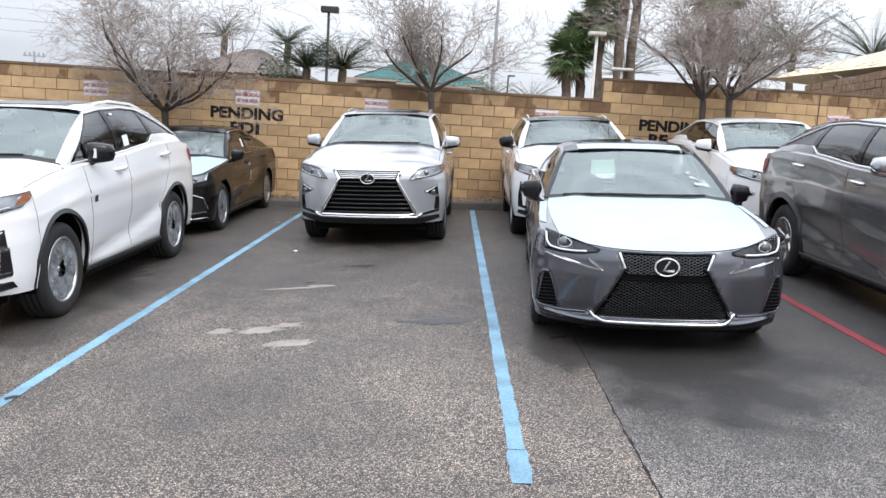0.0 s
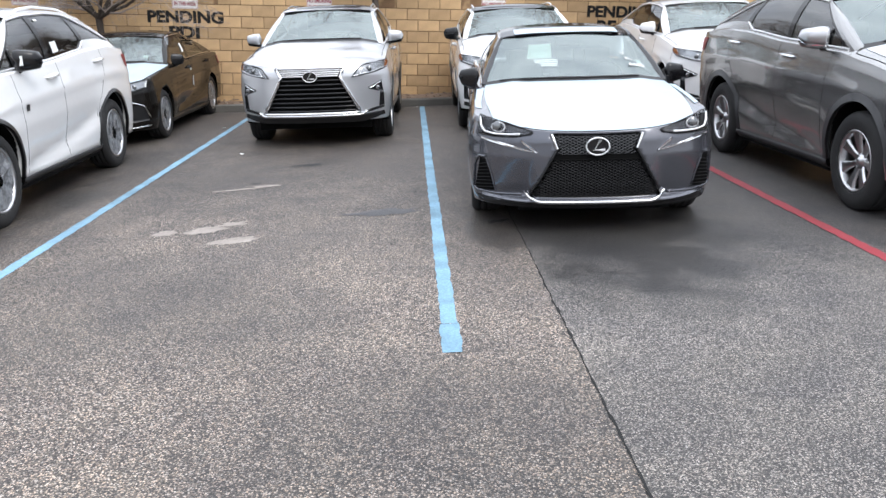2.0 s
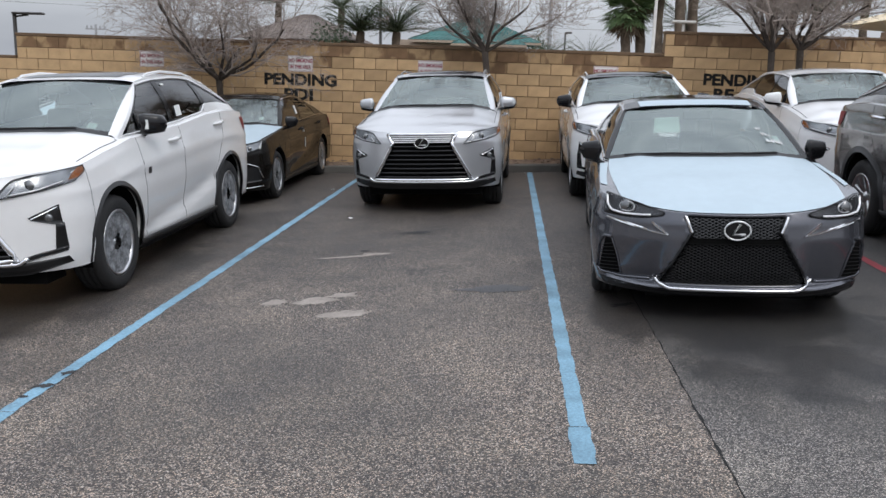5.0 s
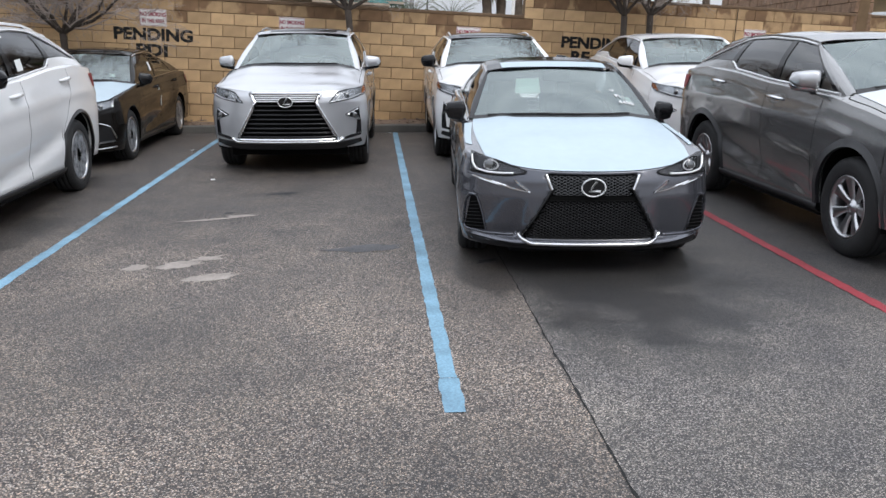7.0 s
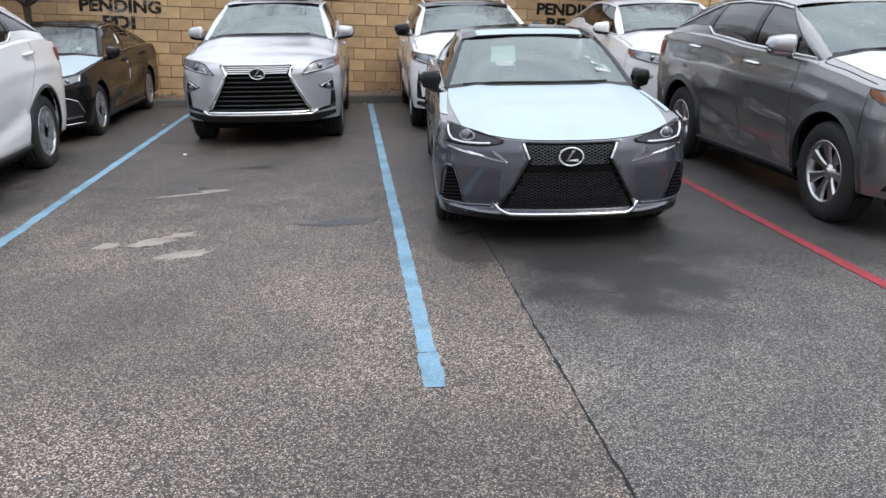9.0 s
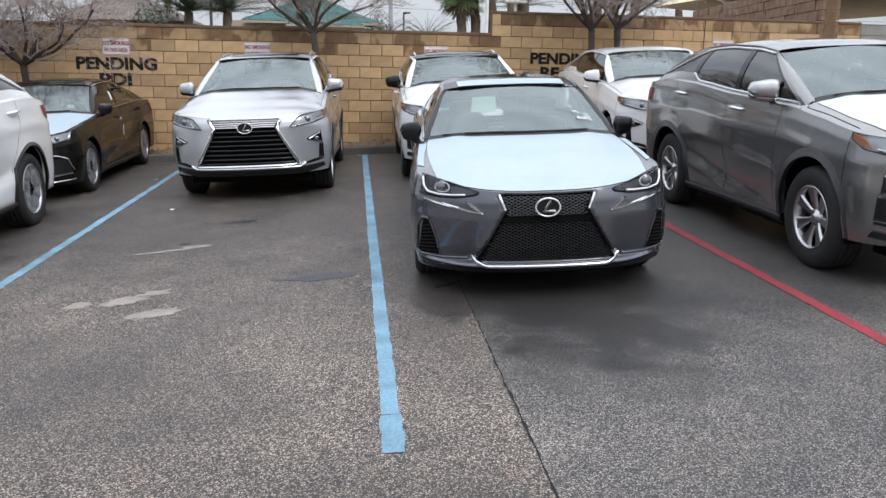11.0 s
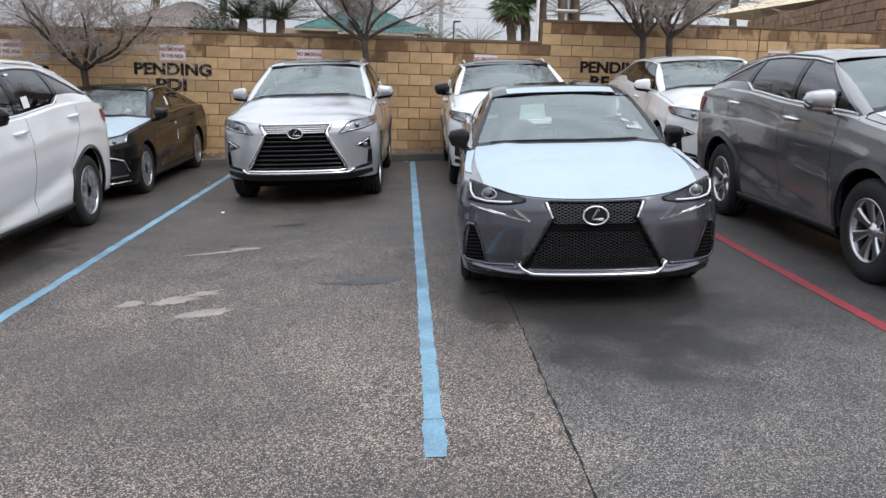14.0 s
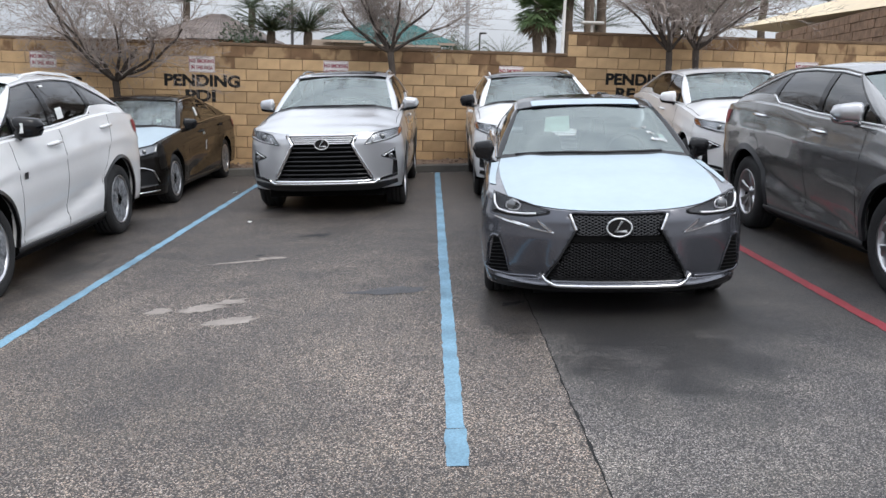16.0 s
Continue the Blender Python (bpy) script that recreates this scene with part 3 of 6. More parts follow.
class Shape:
    """The surfaces of one kind of car; it faces -y, its nose touches y = 0."""

    def __init__(self, s):
        self.s = s
        self.poly = [(x, z) for x, z in s["grille"]]

    def zs(self, y):
        return lerp_table(self.s["zs"], y)

    def zc(self, y):
        return lerp_table(self.s["zc"], y)

    def prof(self, t):
        return lerp_table([(0, 0.955), (0.2, 0.985), (0.5, 1.0), (0.75, 0.985), (0.9, 0.966), (1.0, 0.94)], t)

    def half(self, y, z):
        s = self.s
        t = (z - s["zb"]) / (self.zs(y) - s["zb"])
        w = s["W"] * self.prof(max(0, min(1, t)))
        for a in s["axles"]:
            w += 0.014 * math.exp(-((y - a) / 0.38) ** 2) * math.exp(-((t - 0.45) / 0.3) ** 2)
        mid = 0.5 * (s["axles"][0] + s["axles"][1])
        run = max(0.0, y - s["axles"][0] - 0.45)
        d = z - (s["sill"] + 0.07 + 0.045 * run + 0.045 * run * run)
        deep = 0.062 * math.exp(-((y - mid - 0.12) / 0.92) ** 6)
        w -= deep * (math.exp(-d / 0.24) if d > 0 else math.exp(d / 0.055))
        w += 0.012 * math.exp(-((t - 0.72) / 0.05) ** 2) * (1 if y > 1 else 0.3)
        r0 = s["L"] - 0.6
        if y > r0:
            w *= max(0.02, 1 - ((y - r0) / 0.6) ** 2.6) ** (1 / 2.6)
        return w

    def front_half(self, z):
        return self.half(self.s["D"], min(z, self.zs(self.s["D"])))

    def hood_z(self, x, y):
        w = self.half(y, self.zs(y))
        q = min(1.0, abs(x) / w)
        crease = 0.010 * math.exp(-((q - 0.62) / 0.10) ** 2) * min(1, y * 1.5)
        return self.zc(y) + (self.zs(y) - self.zc(y)) * q ** self.s.get("crown", 2.5) + crease - 0.006 * q ** 14

    def nose_y(self, x, z):
        s = self.s
        y0 = lerp_table(s["nose"], z)
        q = min(0.99999, abs(x) / self.front_half(z))
        if "tuck" in s:
            # below a crease the bumper's corners fall back, down to a small splitter
            k = max(0.0, min(1.0, (abs(x) - 0.40) / 0.08)) * max(0.0, min(1.0, (1.0 - q) / 0.12))
            y0 += k * max(0.0, min(s["tuck"] - z, 0.26)) * 0.30 * max(0.0, min(1.0, (z - 0.235) / 0.03))
        return y0 + (s["D"] - y0) * (1 - (1 - q ** s["n"]) ** (1 / s["n"]))

    def nose(self, x, z, out=0.0):
        w = self.front_half(z) * 0.9995
        x = max(-w, min(w, x))
        p = Vector((x, self.nose_y(x, z), z))
        if out:
            e = 0.004
            a = Vector((x * 0.995 + e, self.nose_y(x * 0.995 + e, z), z)) - Vector((x * 0.995 - e, self.nose_y(x * 0.995 - e, z), z))
            b = Vector((x, self.nose_y(x, z + e), z + e)) - Vector((x, self.nose_y(x, z - e), z - e))
            n = a.cross(b).normalized()
            p += n * out if n.y < 0 else -n * out
        return p

    def hood(self, c, r):
        """c from -1 to 1 across, r from 0 at the nose to 1 at the screen."""
        s = self.s
        th = c * math.pi / 2
        k = abs(math.sin(th)) ** (2 / s["n"])
        sx = 1 if c >= 0 else -1
        ztop = self.zc(0.06)
        y0 = lerp_table(s["nose"], ztop)
        yf = y0 + (s["D"] - y0) * (1 - abs(math.cos(th)) ** (2 / s["n"]))
        yc = s["wind"][1] + 0.03 + s["wind"][2] * k * k
        y = yf + (yc - yf) * r
        x = sx * k * self.half(max(y, s["D"]), self.zs(max(y, s["D"])))
        return Vector((x, y, self.hood_z(x, y)))

    def bottom(self, y):
        s = self.s
        for a in s["axles"]:
            if abs(y - a) <= s["arch"]:
                return s["R"] + math.sqrt(max(0, s["arch"] ** 2 - (y - a) ** 2))
        return s["sill"]

    def side(self, sx, y, z, out=0.0):
        return Vector((sx * (self.half(y, z) + out), y, z))

    def screen(self, c, v):
        xb, yb, cb, xt, yt, ct, zt = self.s["wind"]
        lo = Vector((c * xb, yb + cb * c * c, self.hood_z(c * xb, yb + cb * c * c) + 0.004))
        up = Vector((c * xt, yt + ct * c * c, zt - 0.035 * c * c))
        p = lo.lerp(up, v)
        p.y -= 0.05 * math.sin(math.pi * v) * (1 - 0.5 * c * c)
        return p

    def roof(self, c, y):
        w = lerp_table(self.s["roof_w"], y)
        yt, ct = self.s["wind"][4], self.s["wind"][5]
        k = max(0, 1 - (y - yt) / 0.6)
        yy = y + ct * c * c * k
        return Vector((c * w, yy, lerp_table(self.s["roof"], yy) - 0.03 * c * c - 0.02 * c ** 8))

    def rail_y(self, k):
        """How far back the cabin's flank meets the roof; on some cars the doors' pillars stand upright."""
        s = self.s
        if "upright" not in s:
            return s["side_top"][0] + (s["side_top"][1] - s["side_top"][0]) * k
        yb = s["belt"][0] + (s["belt"][1] - s["belt"][0]) * k
        return yb + (s["side_top"][0] - s["belt"][0]) * max(0.0, 1 - k / s["upright"]) + (s["side_top"][1] - s["belt"][1]) * max(0.0, (k - 0.55) / 0.45) ** 1.5

    def cabin(self, sx, k, v):
        """The cabin's flank: k along, v up."""
        s = self.s
        yb = s["belt"][0] + (s["belt"][1] - s["belt"][0]) * k
        yt = self.rail_y(k)
        zb = self.zs(yb)
        lo = Vector((sx * (self.half(yb, zb) - s["inset"]), yb, zb + 0.008))
        up = self.roof(1, max(yt, s["wind"][4]))
        up = Vector((sx * abs(up.x), yt, lerp_table(s["roof"], yt) - 0.05))
        p = lo.lerp(up, v)
        p.x += sx * 0.035 * math.sin(math.pi * v)
        return p


def outward(bm, centre):
    for f in bm.faces:
        f.normal_update()
        if f.normal.dot(f.calc_center_median() - Vector(centre)) < 0:
            f.normal_flip()
    return bm


def patch(shape, upper, lower, out=0.004, cols=14, rows=5, deep=0.012):
    """A sheet on the nose between two outlines, with a rim that runs back into the body."""
    a, b = resample([(x, z, 0) for x, z in upper], cols), resample([(x, z, 0) for x, z in lower], cols)
    bm = bmesh.new()
    pts = [[a[i].lerp(b[i], j / rows) for i in range(cols)] for j in range(rows + 1)]
    vr, _ = grid(bm, [[shape.nose(p.x, p.y, out) for p in r] for r in pts])
    ring = [(0, i) for i in range(cols)] + [(j, cols - 1) for j in range(1, rows + 1)] + [(rows, i) for i in range(cols - 2, -1, -1)] + [(j, 0) for j in range(rows - 1, 0, -1)]
    back = [bm.verts.new(shape.nose(pts[j][i].x, pts[j][i].y, out - deep)) for j, i in ring]
    for k in range(len(ring)):
        (j, i), (j2, i2) = ring[k], ring[(k + 1) % len(ring)]
        bm.faces.new((vr[j][i], vr[j2][i2], back[(k + 1) % len(ring)], back[k]))
    return outward(bm, (0, 1.5, 0.5))


def nose_tube(shape, line, radius, out=0.006, n=24, sides=6):
    pts = resample([(x, z, 0) for x, z in line], n)
    return tube(bmesh.new(), [shape.nose(p.x, p.y, out) for p in pts], radius, sides)


def flip_x(line):
    return [(-x, z) for x, z in line]


def sheet(fn, us, vs, centre=(0, 2.3, 0.4)):
    bm = bmesh.new()
    grid(bm, [[fn(u, v) for u in us] for v in vs])
    return outward(bm, centre)


def spans(a, b, n):
    return [a + (b - a) * i / n for i in range(n + 1)]


def tyre_mesh(s):
    R, r, w = s["R"], s["rim"], s["wide"] / 2
    prof = [(r - 0.012, w - 0.03), (r, w - 0.008), (r + 0.012, w), ((R + r) / 2, w + 0.006), (R - 0.03, w), (R - 0.008, w - 0.02), (R, w - 0.045)]
    for g in (0.05, 0.0, -0.05):
        prof += [(R, g + 0.006), (R - 0.009, g + 0.005), (R - 0.009, g - 0.005), (R, g - 0.006)]
    prof += [(a, -b) for a, b in prof[6::-1]]
    return mesh_of(lathe(bmesh.new(), prof, "X", 40), "tyre", M_TYRE, True)


def rim_mesh(s, kind):
    """The wheel disc; its outer side looks along +x."""
    r, w = s["rim"], s["wide"] / 2
    bm = bmesh.new()
    lathe(bm, [(r - 0.004, w - 0.012), (r + 0.004, w - 0.004), (r - 0.012, w - 0.002), (r - 0.022, w - 0.02), (r - 0.03, w - 0.10), (r - 0.03, -w + 0.03)], "X", 40)
    count = {"six": 6, "seven": 7}.get(kind, 10)
    broad = count < 10
    for k in range(count):
        a = 2 * math.pi * k / count
        u, t = Vector((0, math.cos(a), math.sin(a))), Vector((0, -math.sin(a), math.cos(a)))
        rows = []
        for rr, wide, dep in ((0.045, 0.024, w - 0.05), (0.09, 0.021 if broad else 0.016, w - 0.036), (r - 0.08, 0.034 if broad else 0.018, w - 0.022), (r - 0.016, 0.052 if broad else 0.026, w - 0.014)):
            c = u * rr
            rows.append([c + t * wide + Vector((dep - 0.028, 0, 0)), c + t * wide * 0.86 + Vector((dep - 0.004, 0, 0)), c + t * wide * 0.12 + Vector((dep - (0.010 if broad else 0.0), 0, 0)),
                         c - t * wide * 0.12 + Vector((dep - (0.010 if broad else 0.0), 0, 0)), c - t * wide * 0.86 + Vector((dep - 0.004, 0, 0)), c - t * wide + Vector((dep - 0.028, 0, 0))])
        grid(bm, rows)
    lathe(bm, [(0.0, w - 0.034), (0.026, w - 0.036), (0.030, w - 0.046), (0.062, w - 0.052), (0.068, w - 0.09)], "X", 20)
    for k in range(5):
        a = 2 * math.pi * k / 5
        lathe(bm, [(0.0, w - 0.052), (0.009, w - 0.052), (0.010, w - 0.07)], "X", 8, (0, 0.046 * math.cos(a), 0.046 * math.sin(a)))
    return mesh_of(bm, "rim", M_SATIN, True)


def wheel_film_mesh(s):
    """A torn sheet of film over the wheel disc, crumpled, with a hole at the hub."""
    r, w = s["rim"] - 0.012, s["wide"] / 2
    rnd = random.Random(5)
    bm = bmesh.new()
    rows = []
    for k in range(48):
        a = 2 * math.pi * k / 48
        hole = 0.058 + 0.035 * abs(noise.noise(Vector((math.cos(a) * 2, math.sin(a) * 2, 1))))
        rows.append([Vector((w - 0.018 + rnd.uniform(-0.004, 0.004) + 0.009 * math.cos(a * 10) * (q if q < 0.95 else 0), (hole + (r - hole) * q) * math.cos(a), (hole + (r - hole) * q) * math.sin(a))) for q in (0, 0.2, 0.42, 0.64, 0.85, 1.0)])
    rows.append(rows[0])
    grid(bm, rows)
    return mesh_of(bm, "wheel_film", M_WHEEL_FILM, True)


WHEEL_CACHE = {}


def add_wheels(car, s, key, kind):
    if (key, kind) not in WHEEL_CACHE:
        disc = mesh_of(lathe(bmesh.new(), [(0.0, 0.02), (0.165, 0.02), (0.165, 0.0), (0.06, -0.02)], "X", 28), "brake_disc", M_CLAD, True)
        WHEEL_CACHE[key, kind] = (tyre_mesh(s), rim_mesh(s, kind), wheel_film_mesh(s) if kind == "film" else None, disc)
    ty, ri, fi, di = WHEEL_CACHE[key, kind]
    for y in s["axles"]:
        for sx in (-1, 1):
            wheel = new("wheel", ty)
            wheel.name = "wheel"
            wheel.parent = car
            wheel.matrix_basis = pose(sx * (s["W"] - 0.025 - s["wide"] / 2), y, s["R"] - 0.006, random.uniform(0, 360), 0, 0 if sx > 0 else 180)
            for name, me in (("rim", ri), ("wheel_film", fi), ("brake_disc", di)):
                if me:
                    o = new(name, me)
                    o.parent = wheel
                    if name == "wheel_film":
                        tagged(o, "torn grey protective film")


def mirror_mesh(bm, sx, at, size, cut=-9):
    """A rounded mirror housing, flat towards the rear."""
    rows = []
    for i in range(9):
        u = -1 + 2 * i / 8
        row = []
        for k in range(16):
            a = 2 * math.pi * k / 16
            q = math.sqrt(max(0, 1 - abs(u) ** 6))
            x = at[0] + sx * u * size[0]
            y = at[1] + (-abs(math.cos(a)) ** 0.6 * (1 if math.cos(a) > 0 else -0.45)) * size[1] * q + 0.035 * u
            z = at[2] + math.copysign(abs(math.sin(a)) ** 0.45, math.sin(a)) * size[2] * q * (1 - 0.22 * u)
            row.append((x, max(y, -9), z if z > cut else cut))
        rows.append(row)
    grid(bm, rows, close=True)
    return bm


def build_car(kind, key, name, label, m, paint, film="", wheels="six", mirror="paint", arch="", dark_roof=False, strip=False, interior=None, rails=True, film_reach=0.63, group="parked cars"):
    s, sh = kind, Shape(kind)
    body, suv = CAR_PAINT[paint], key == "RX"
    car = thing(name, label, "car", m, group)
    pick = M_GLOSS if mirror == "black" else body
    interior = interior or M_SEAT

    # nose
    bm = bmesh.new()
    cols, rows = 96, 44
    recess = 0.055
    pts = []
    gap = lambda k: max(0.008, 0.905 * (2 / s["n"]) * math.pi / cols * max(abs(k), 0.05) ** (1 - s["n"] / 2) * math.sqrt(max(0.0, 1 - abs(k) ** s["n"])))
    for j in range(rows + 1):
        v = j / rows
        r = []
        for i in range(cols + 1):
            th = (-1 + 2 * i / cols) * math.pi / 2
            k = math.copysign(abs(math.sin(th)) ** (2 / s["n"]), th)
            top = sh.hood(-1 + 2 * i / cols, 0).z
            z = s["zb"] + (top - s["zb"]) * v
            x = k * sh.front_half(z)
            g0, g1 = sh.poly[3][1], sh.poly[0][1]
            edge = poly_span(sh.poly, z)
            if g0 < z < g1 and abs(abs(x) - edge) < 0.55 * gap(k):
                x = math.copysign(edge, x)
            p = Vector((x, sh.nose_y(x, z), z))
            if v == 1:
                p = sh.hood(-1 + 2 * i / cols, 0)
            if g0 < z < g1 and abs(x) < edge - 0.002:
                p.y += recess
            r.append(p)
        pts.append(r)
    _, faces = grid(bm, pts)
    for f in faces:
        c = f.calc_center_median()
        if inside(sh.poly, c.x, c.z):
            f.material_index = 1
    part("front_bumper", outward(bm, (0, 1.5, 0.5)), [body, M_TRIM], car, smooth=True)

    # hood, flanks, rear
    part("bonnet", sheet(sh.hood, spans(-1, 1, 48), spans(0, 1, 20)), body, car, smooth=True)
    ys = set(spans(s["D"], s["L"] - 0.6, 60) + [s["L"] - 0.6 + 0.6 * math.sin(a * math.pi / 24) for a in range(1, 12)] + [s["L"] - 0.001])
    for a in s["axles"]:
        for q in range(0, 25):
            ys.add(a - s["arch"] * math.cos(math.pi * q / 24))
        ys |= {a - s["arch"] - 0.001, a + s["arch"] + 0.001}
    ys = sorted(y for y in ys if y >= s["D"])
    for sx in (-1, 1):
        bm = bmesh.new()
        pts = []
        for y in ys:
            zt, zb = sh.zs(y) - 0.006, sh.bottom(y)
            col = [sh.side(sx, y, zt + (zb - zt) * q / 18) for q in range(19)]
            e = col[-1]
            col += [Vector((e.x - sx * 0.012, e.y, e.z - 0.004)), Vector((e.x - sx * 0.05, e.y, e.z + 0.012))]
            pts.append(col)
        grid(bm, pts)
        part("side_panel", outward(bm, (0, 2.4, 0.6)), body, car, smooth=True)
        # wheel wells, arch edges
        for a in s["axles"]:
            bm = bmesh.new()
            ang = spans(-14, 194, 26)
            arc = lambda r, x: [Vector((x, a + r * math.cos(radians(g)), s["R"] + r * math.sin(radians(g)))) for g in ang]
            w = s["W"]
            grid(bm, [arc(s["arch"] + 0.004, sx * (w - 0.035)), arc(s["arch"] + 0.004, sx * (w - 0.42))])
            inner = arc(s["arch"] + 0.004, sx * (w - 0.42))
            bm.faces.new([bm.verts.new(p) for p in inner])
            part("wheel_well", bm, M_DARK, car)
            if arch:
                bm = bmesh.new()
                wide = 0.055 if arch == "wide" else 0.030
                rws = []
                for r, o in ((s["arch"] - 0.012, -0.02), (s["arch"] - 0.008, 0.006), (s["arch"] + wide - 0.006, 0.007), (s["arch"] + wide, -0.003)):
                    row = []
                    for g in spans(-8, 188, 30):
                        y, z = a + r * math.cos(radians(g)), s["R"] + r * math.sin(radians(g))
                        row.append(sh.side(sx, max(y, s["D"] * 0.9), z, o))
                    rws.append(row)
                grid(bm, rws)
                part("arch_trim", outward(bm, (0, a, 0.3)), M_CLAD if paint == "grey" else M_TRIM, car, "dark plastic wheel arch trim", smooth=True)
        # rocker
        bm = bmesh.new()
        y0, y1 = s["axles"][0] + s["arch"] - 0.02, s["axles"][1] - s["arch"] + 0.02
        grid(bm, [[sh.side(sx, y, s["sill"] + 0.02, 0.004) + Vector((0, 0, dz)) + Vector((sx * dx, 0, 0)) for y in spans(y0, y1, 16)] for dz, dx in ((-0.012, -0.004), (-0.016, 0.004), (-0.045, 0.002), (-0.085, -0.035), (-0.085, -0.2))])
        part("rocker_panel", outward(bm, (0, 2.4, 0.5)), M_CLAD if paint == "grey" else M_TRIM, car, "black plastic rocker panel", smooth=True)
        # door gaps and handles
        yA, yB, yC = s["belt"][0] + (0.26 if suv else 0.08), s["belt"][0] + (1.2 if suv else 1.12), s["axles"][1] - s["arch"] + 0.02
        for line in ([(yA - 0.03, 1.0), (yA, 0.6), (yA + 0.02, 0.0)], [(yB, 1.0), (yB + 0.02, 0.5), (yB, 0.0)], [(yC + 0.33, 1.0), (yC + 0.30, 0.8), (yC + 0.04, 0.42), (yC - 0.06, 0.0)]):
            path = []
            for p in resample([(y, t, 0) for y, t in line], 16):
                z = s["sill"] + 0.03 + (sh.zs(p.x) - s["sill"] - 0.04) * p.y
                path.append(sh.side(sx, p.x, z, -0.0005))
            part("door_gap", tube(bmesh.new(), path, 0.0024, 4), M_DARK, car)
        for y in (yB - 0.20, yC + 0.18):
            z = sh.zs(y) - (0.115 if suv else 0.10)
            bm = bmesh.new()
            tube(bm, [sh.side(sx, y - 0.125, z - 0.006, -0.004), sh.side(sx, y - 0.105, z - 0.004, 0.022), sh.side(sx, y, z + 0.004, 0.034), sh.side(sx, y + 0.105, z + 0.008, 0.024), sh.side(sx, y + 0.125, z + 0.008, -0.004)], [0.012, 0.016, 0.018, 0.016, 0.012], 8)
            cup = bmesh.new()
            rim = [sh.side(sx, y - 0.02 + 0.10 * math.cos(g), z - 0.004 + 0.047 * math.sin(g), 0.0015) for g in spans(0, 2 * math.pi, 24)[:-1]]
            hub = cup.verts.new(sh.side(sx, y - 0.02, z - 0.004, -0.024))
            ring = [cup.verts.new(q) for q in rim]
            inner = [cup.verts.new(sh.side(sx, y - 0.02 + 0.075 * math.cos(g), z - 0.004 + 0.034 * math.sin(g), 0.003)) for g in spans(0, 2 * math.pi, 24)[:-1]]
            for q in range(24):
                cup.faces.new((ring[q], ring[(q + 1) % 24], inner[(q + 1) % 24], inner[q]))
                cup.faces.new((inner[q], inner[(q + 1) % 24], hub))
            part("handle_cup", outward(cup, (0, y, z)), body, car, smooth=True)
            part("door_handle", bm, M_CHROME if paint in ("grey", "silver") else body, car, smooth=True)
        # cabin frame, panes
        ks, vs = set(spans(0, 1, 64 if suv else 12)), set(spans(0, 1, 36 if suv else 6))
        for (k0, k1), v0, v1 in s["panes"]:
            ks |= {k0, k1} | set(spans(k0, k1, 8))
            vs |= {v0, v1}
        ks, vs = sorted(ks), sorted(vs)

        def kick(k):
            """The lower edge of the side glass: level with the belt, then up over the rear arch."""
            q = max(0.0, min(1.0, (k - 0.625) / 0.065))
            return 0.03 + (0.21 * q * q * (3 - 2 * q) if suv else 0.0)

        def sweep(k):
            return 0.945 - (0.66 * max(0.0, (k - 0.66) / 0.32) ** 1.35 if suv else 0.10 * max(0, (k - 0.72) / 0.25))

        def pane_at(k, v):
            for n, ((k0, k1), v0, v1) in enumerate(s["panes"]):
                last = n == len(s["panes"]) - 1
                if suv and last:
                    if k0 < k < k1 and kick(k) + 0.035 < v < sweep(k) - 0.035:
                        return n
                    continue
                run = (k - k0) / (k1 - k0) if last else 0.0
                if k0 < k < k1 and v0 < v < min(v1, sweep(k) - 0.03) - run * (0.0 if suv else 0.25):
                    return n
            return -1
        ledge = bmesh.new()
        ky = [s["belt"][0] + (s["belt"][1] - s["belt"][0]) * k for k in spans(0, 1, 24)]
        grid(ledge, [[sh.side(sx, y, sh.zs(y) - 0.006) for y in ky], [sh.side(sx, y, sh.zs(y), -0.012) + Vector((0, 0, 0.004)) for y in ky], [sh.cabin(sx, k, 0.0) for k in spans(0, 1, 24)]])
        part("shoulder", outward(ledge, (0, 2.6, 0.6)), body, car, smooth=True)
        bm = bmesh.new()
        _, faces = grid(bm, [[sh.cabin(sx, k, v) for k in ks] for v in vs])
        gone = []
        for j in range(len(vs) - 1):
            for i in range(len(ks) - 1):
                f = faces[j * (len(ks) - 1) + i]
                k, v = (ks[i] + ks[i + 1]) / 2, (vs[j] + vs[j + 1]) / 2
                if pane_at(k, v) >= 0:
                    gone.append(f)
                elif kick(k) < v < (sweep(k) if suv else 0.93) and (0.035 if suv else 0.02) < k < (0.985 if suv else 0.94):
                    f.material_index = 1
        bmesh.ops.delete(bm, geom=gone, context="FACES_ONLY")
        part("window_frame", outward(bm, (0, 2.6, 0.9)), [body, M_GLOSS], car, smooth=True)
        for n, ((k0, k1), v0, v1) in enumerate(s["panes"]):
            last = n == len(s["panes"]) - 1
            bm = bmesh.new()
            run = lambda k: max(0.0, (k - k0) / (k1 - k0)) if last else 0.0
            lo_v = lambda k: kick(k) + 0.02 if suv and last else v0 - 0.012
            hi_v = lambda k: max(lo_v(k) + 0.01, sweep(k) - 0.02) if suv and last else min(v1 + 0.012, sweep(k)) - run(k) * (0.0 if suv else 0.25)
            grid(bm, [[sh.cabin(sx, k, lo_v(k) + (hi_v(k) - lo_v(k)) * q / 6) - Vector((sx * 0.006, 0, 0)) for k in spans(k0 - 0.005, k1 + 0.005, 10)] for q in range(7)])
            ob = part("side_window", outward(bm, (0, 2.6, 0.9)), G_SIDE if n == 0 or not suv else G_PRIVACY, car, smooth=True)
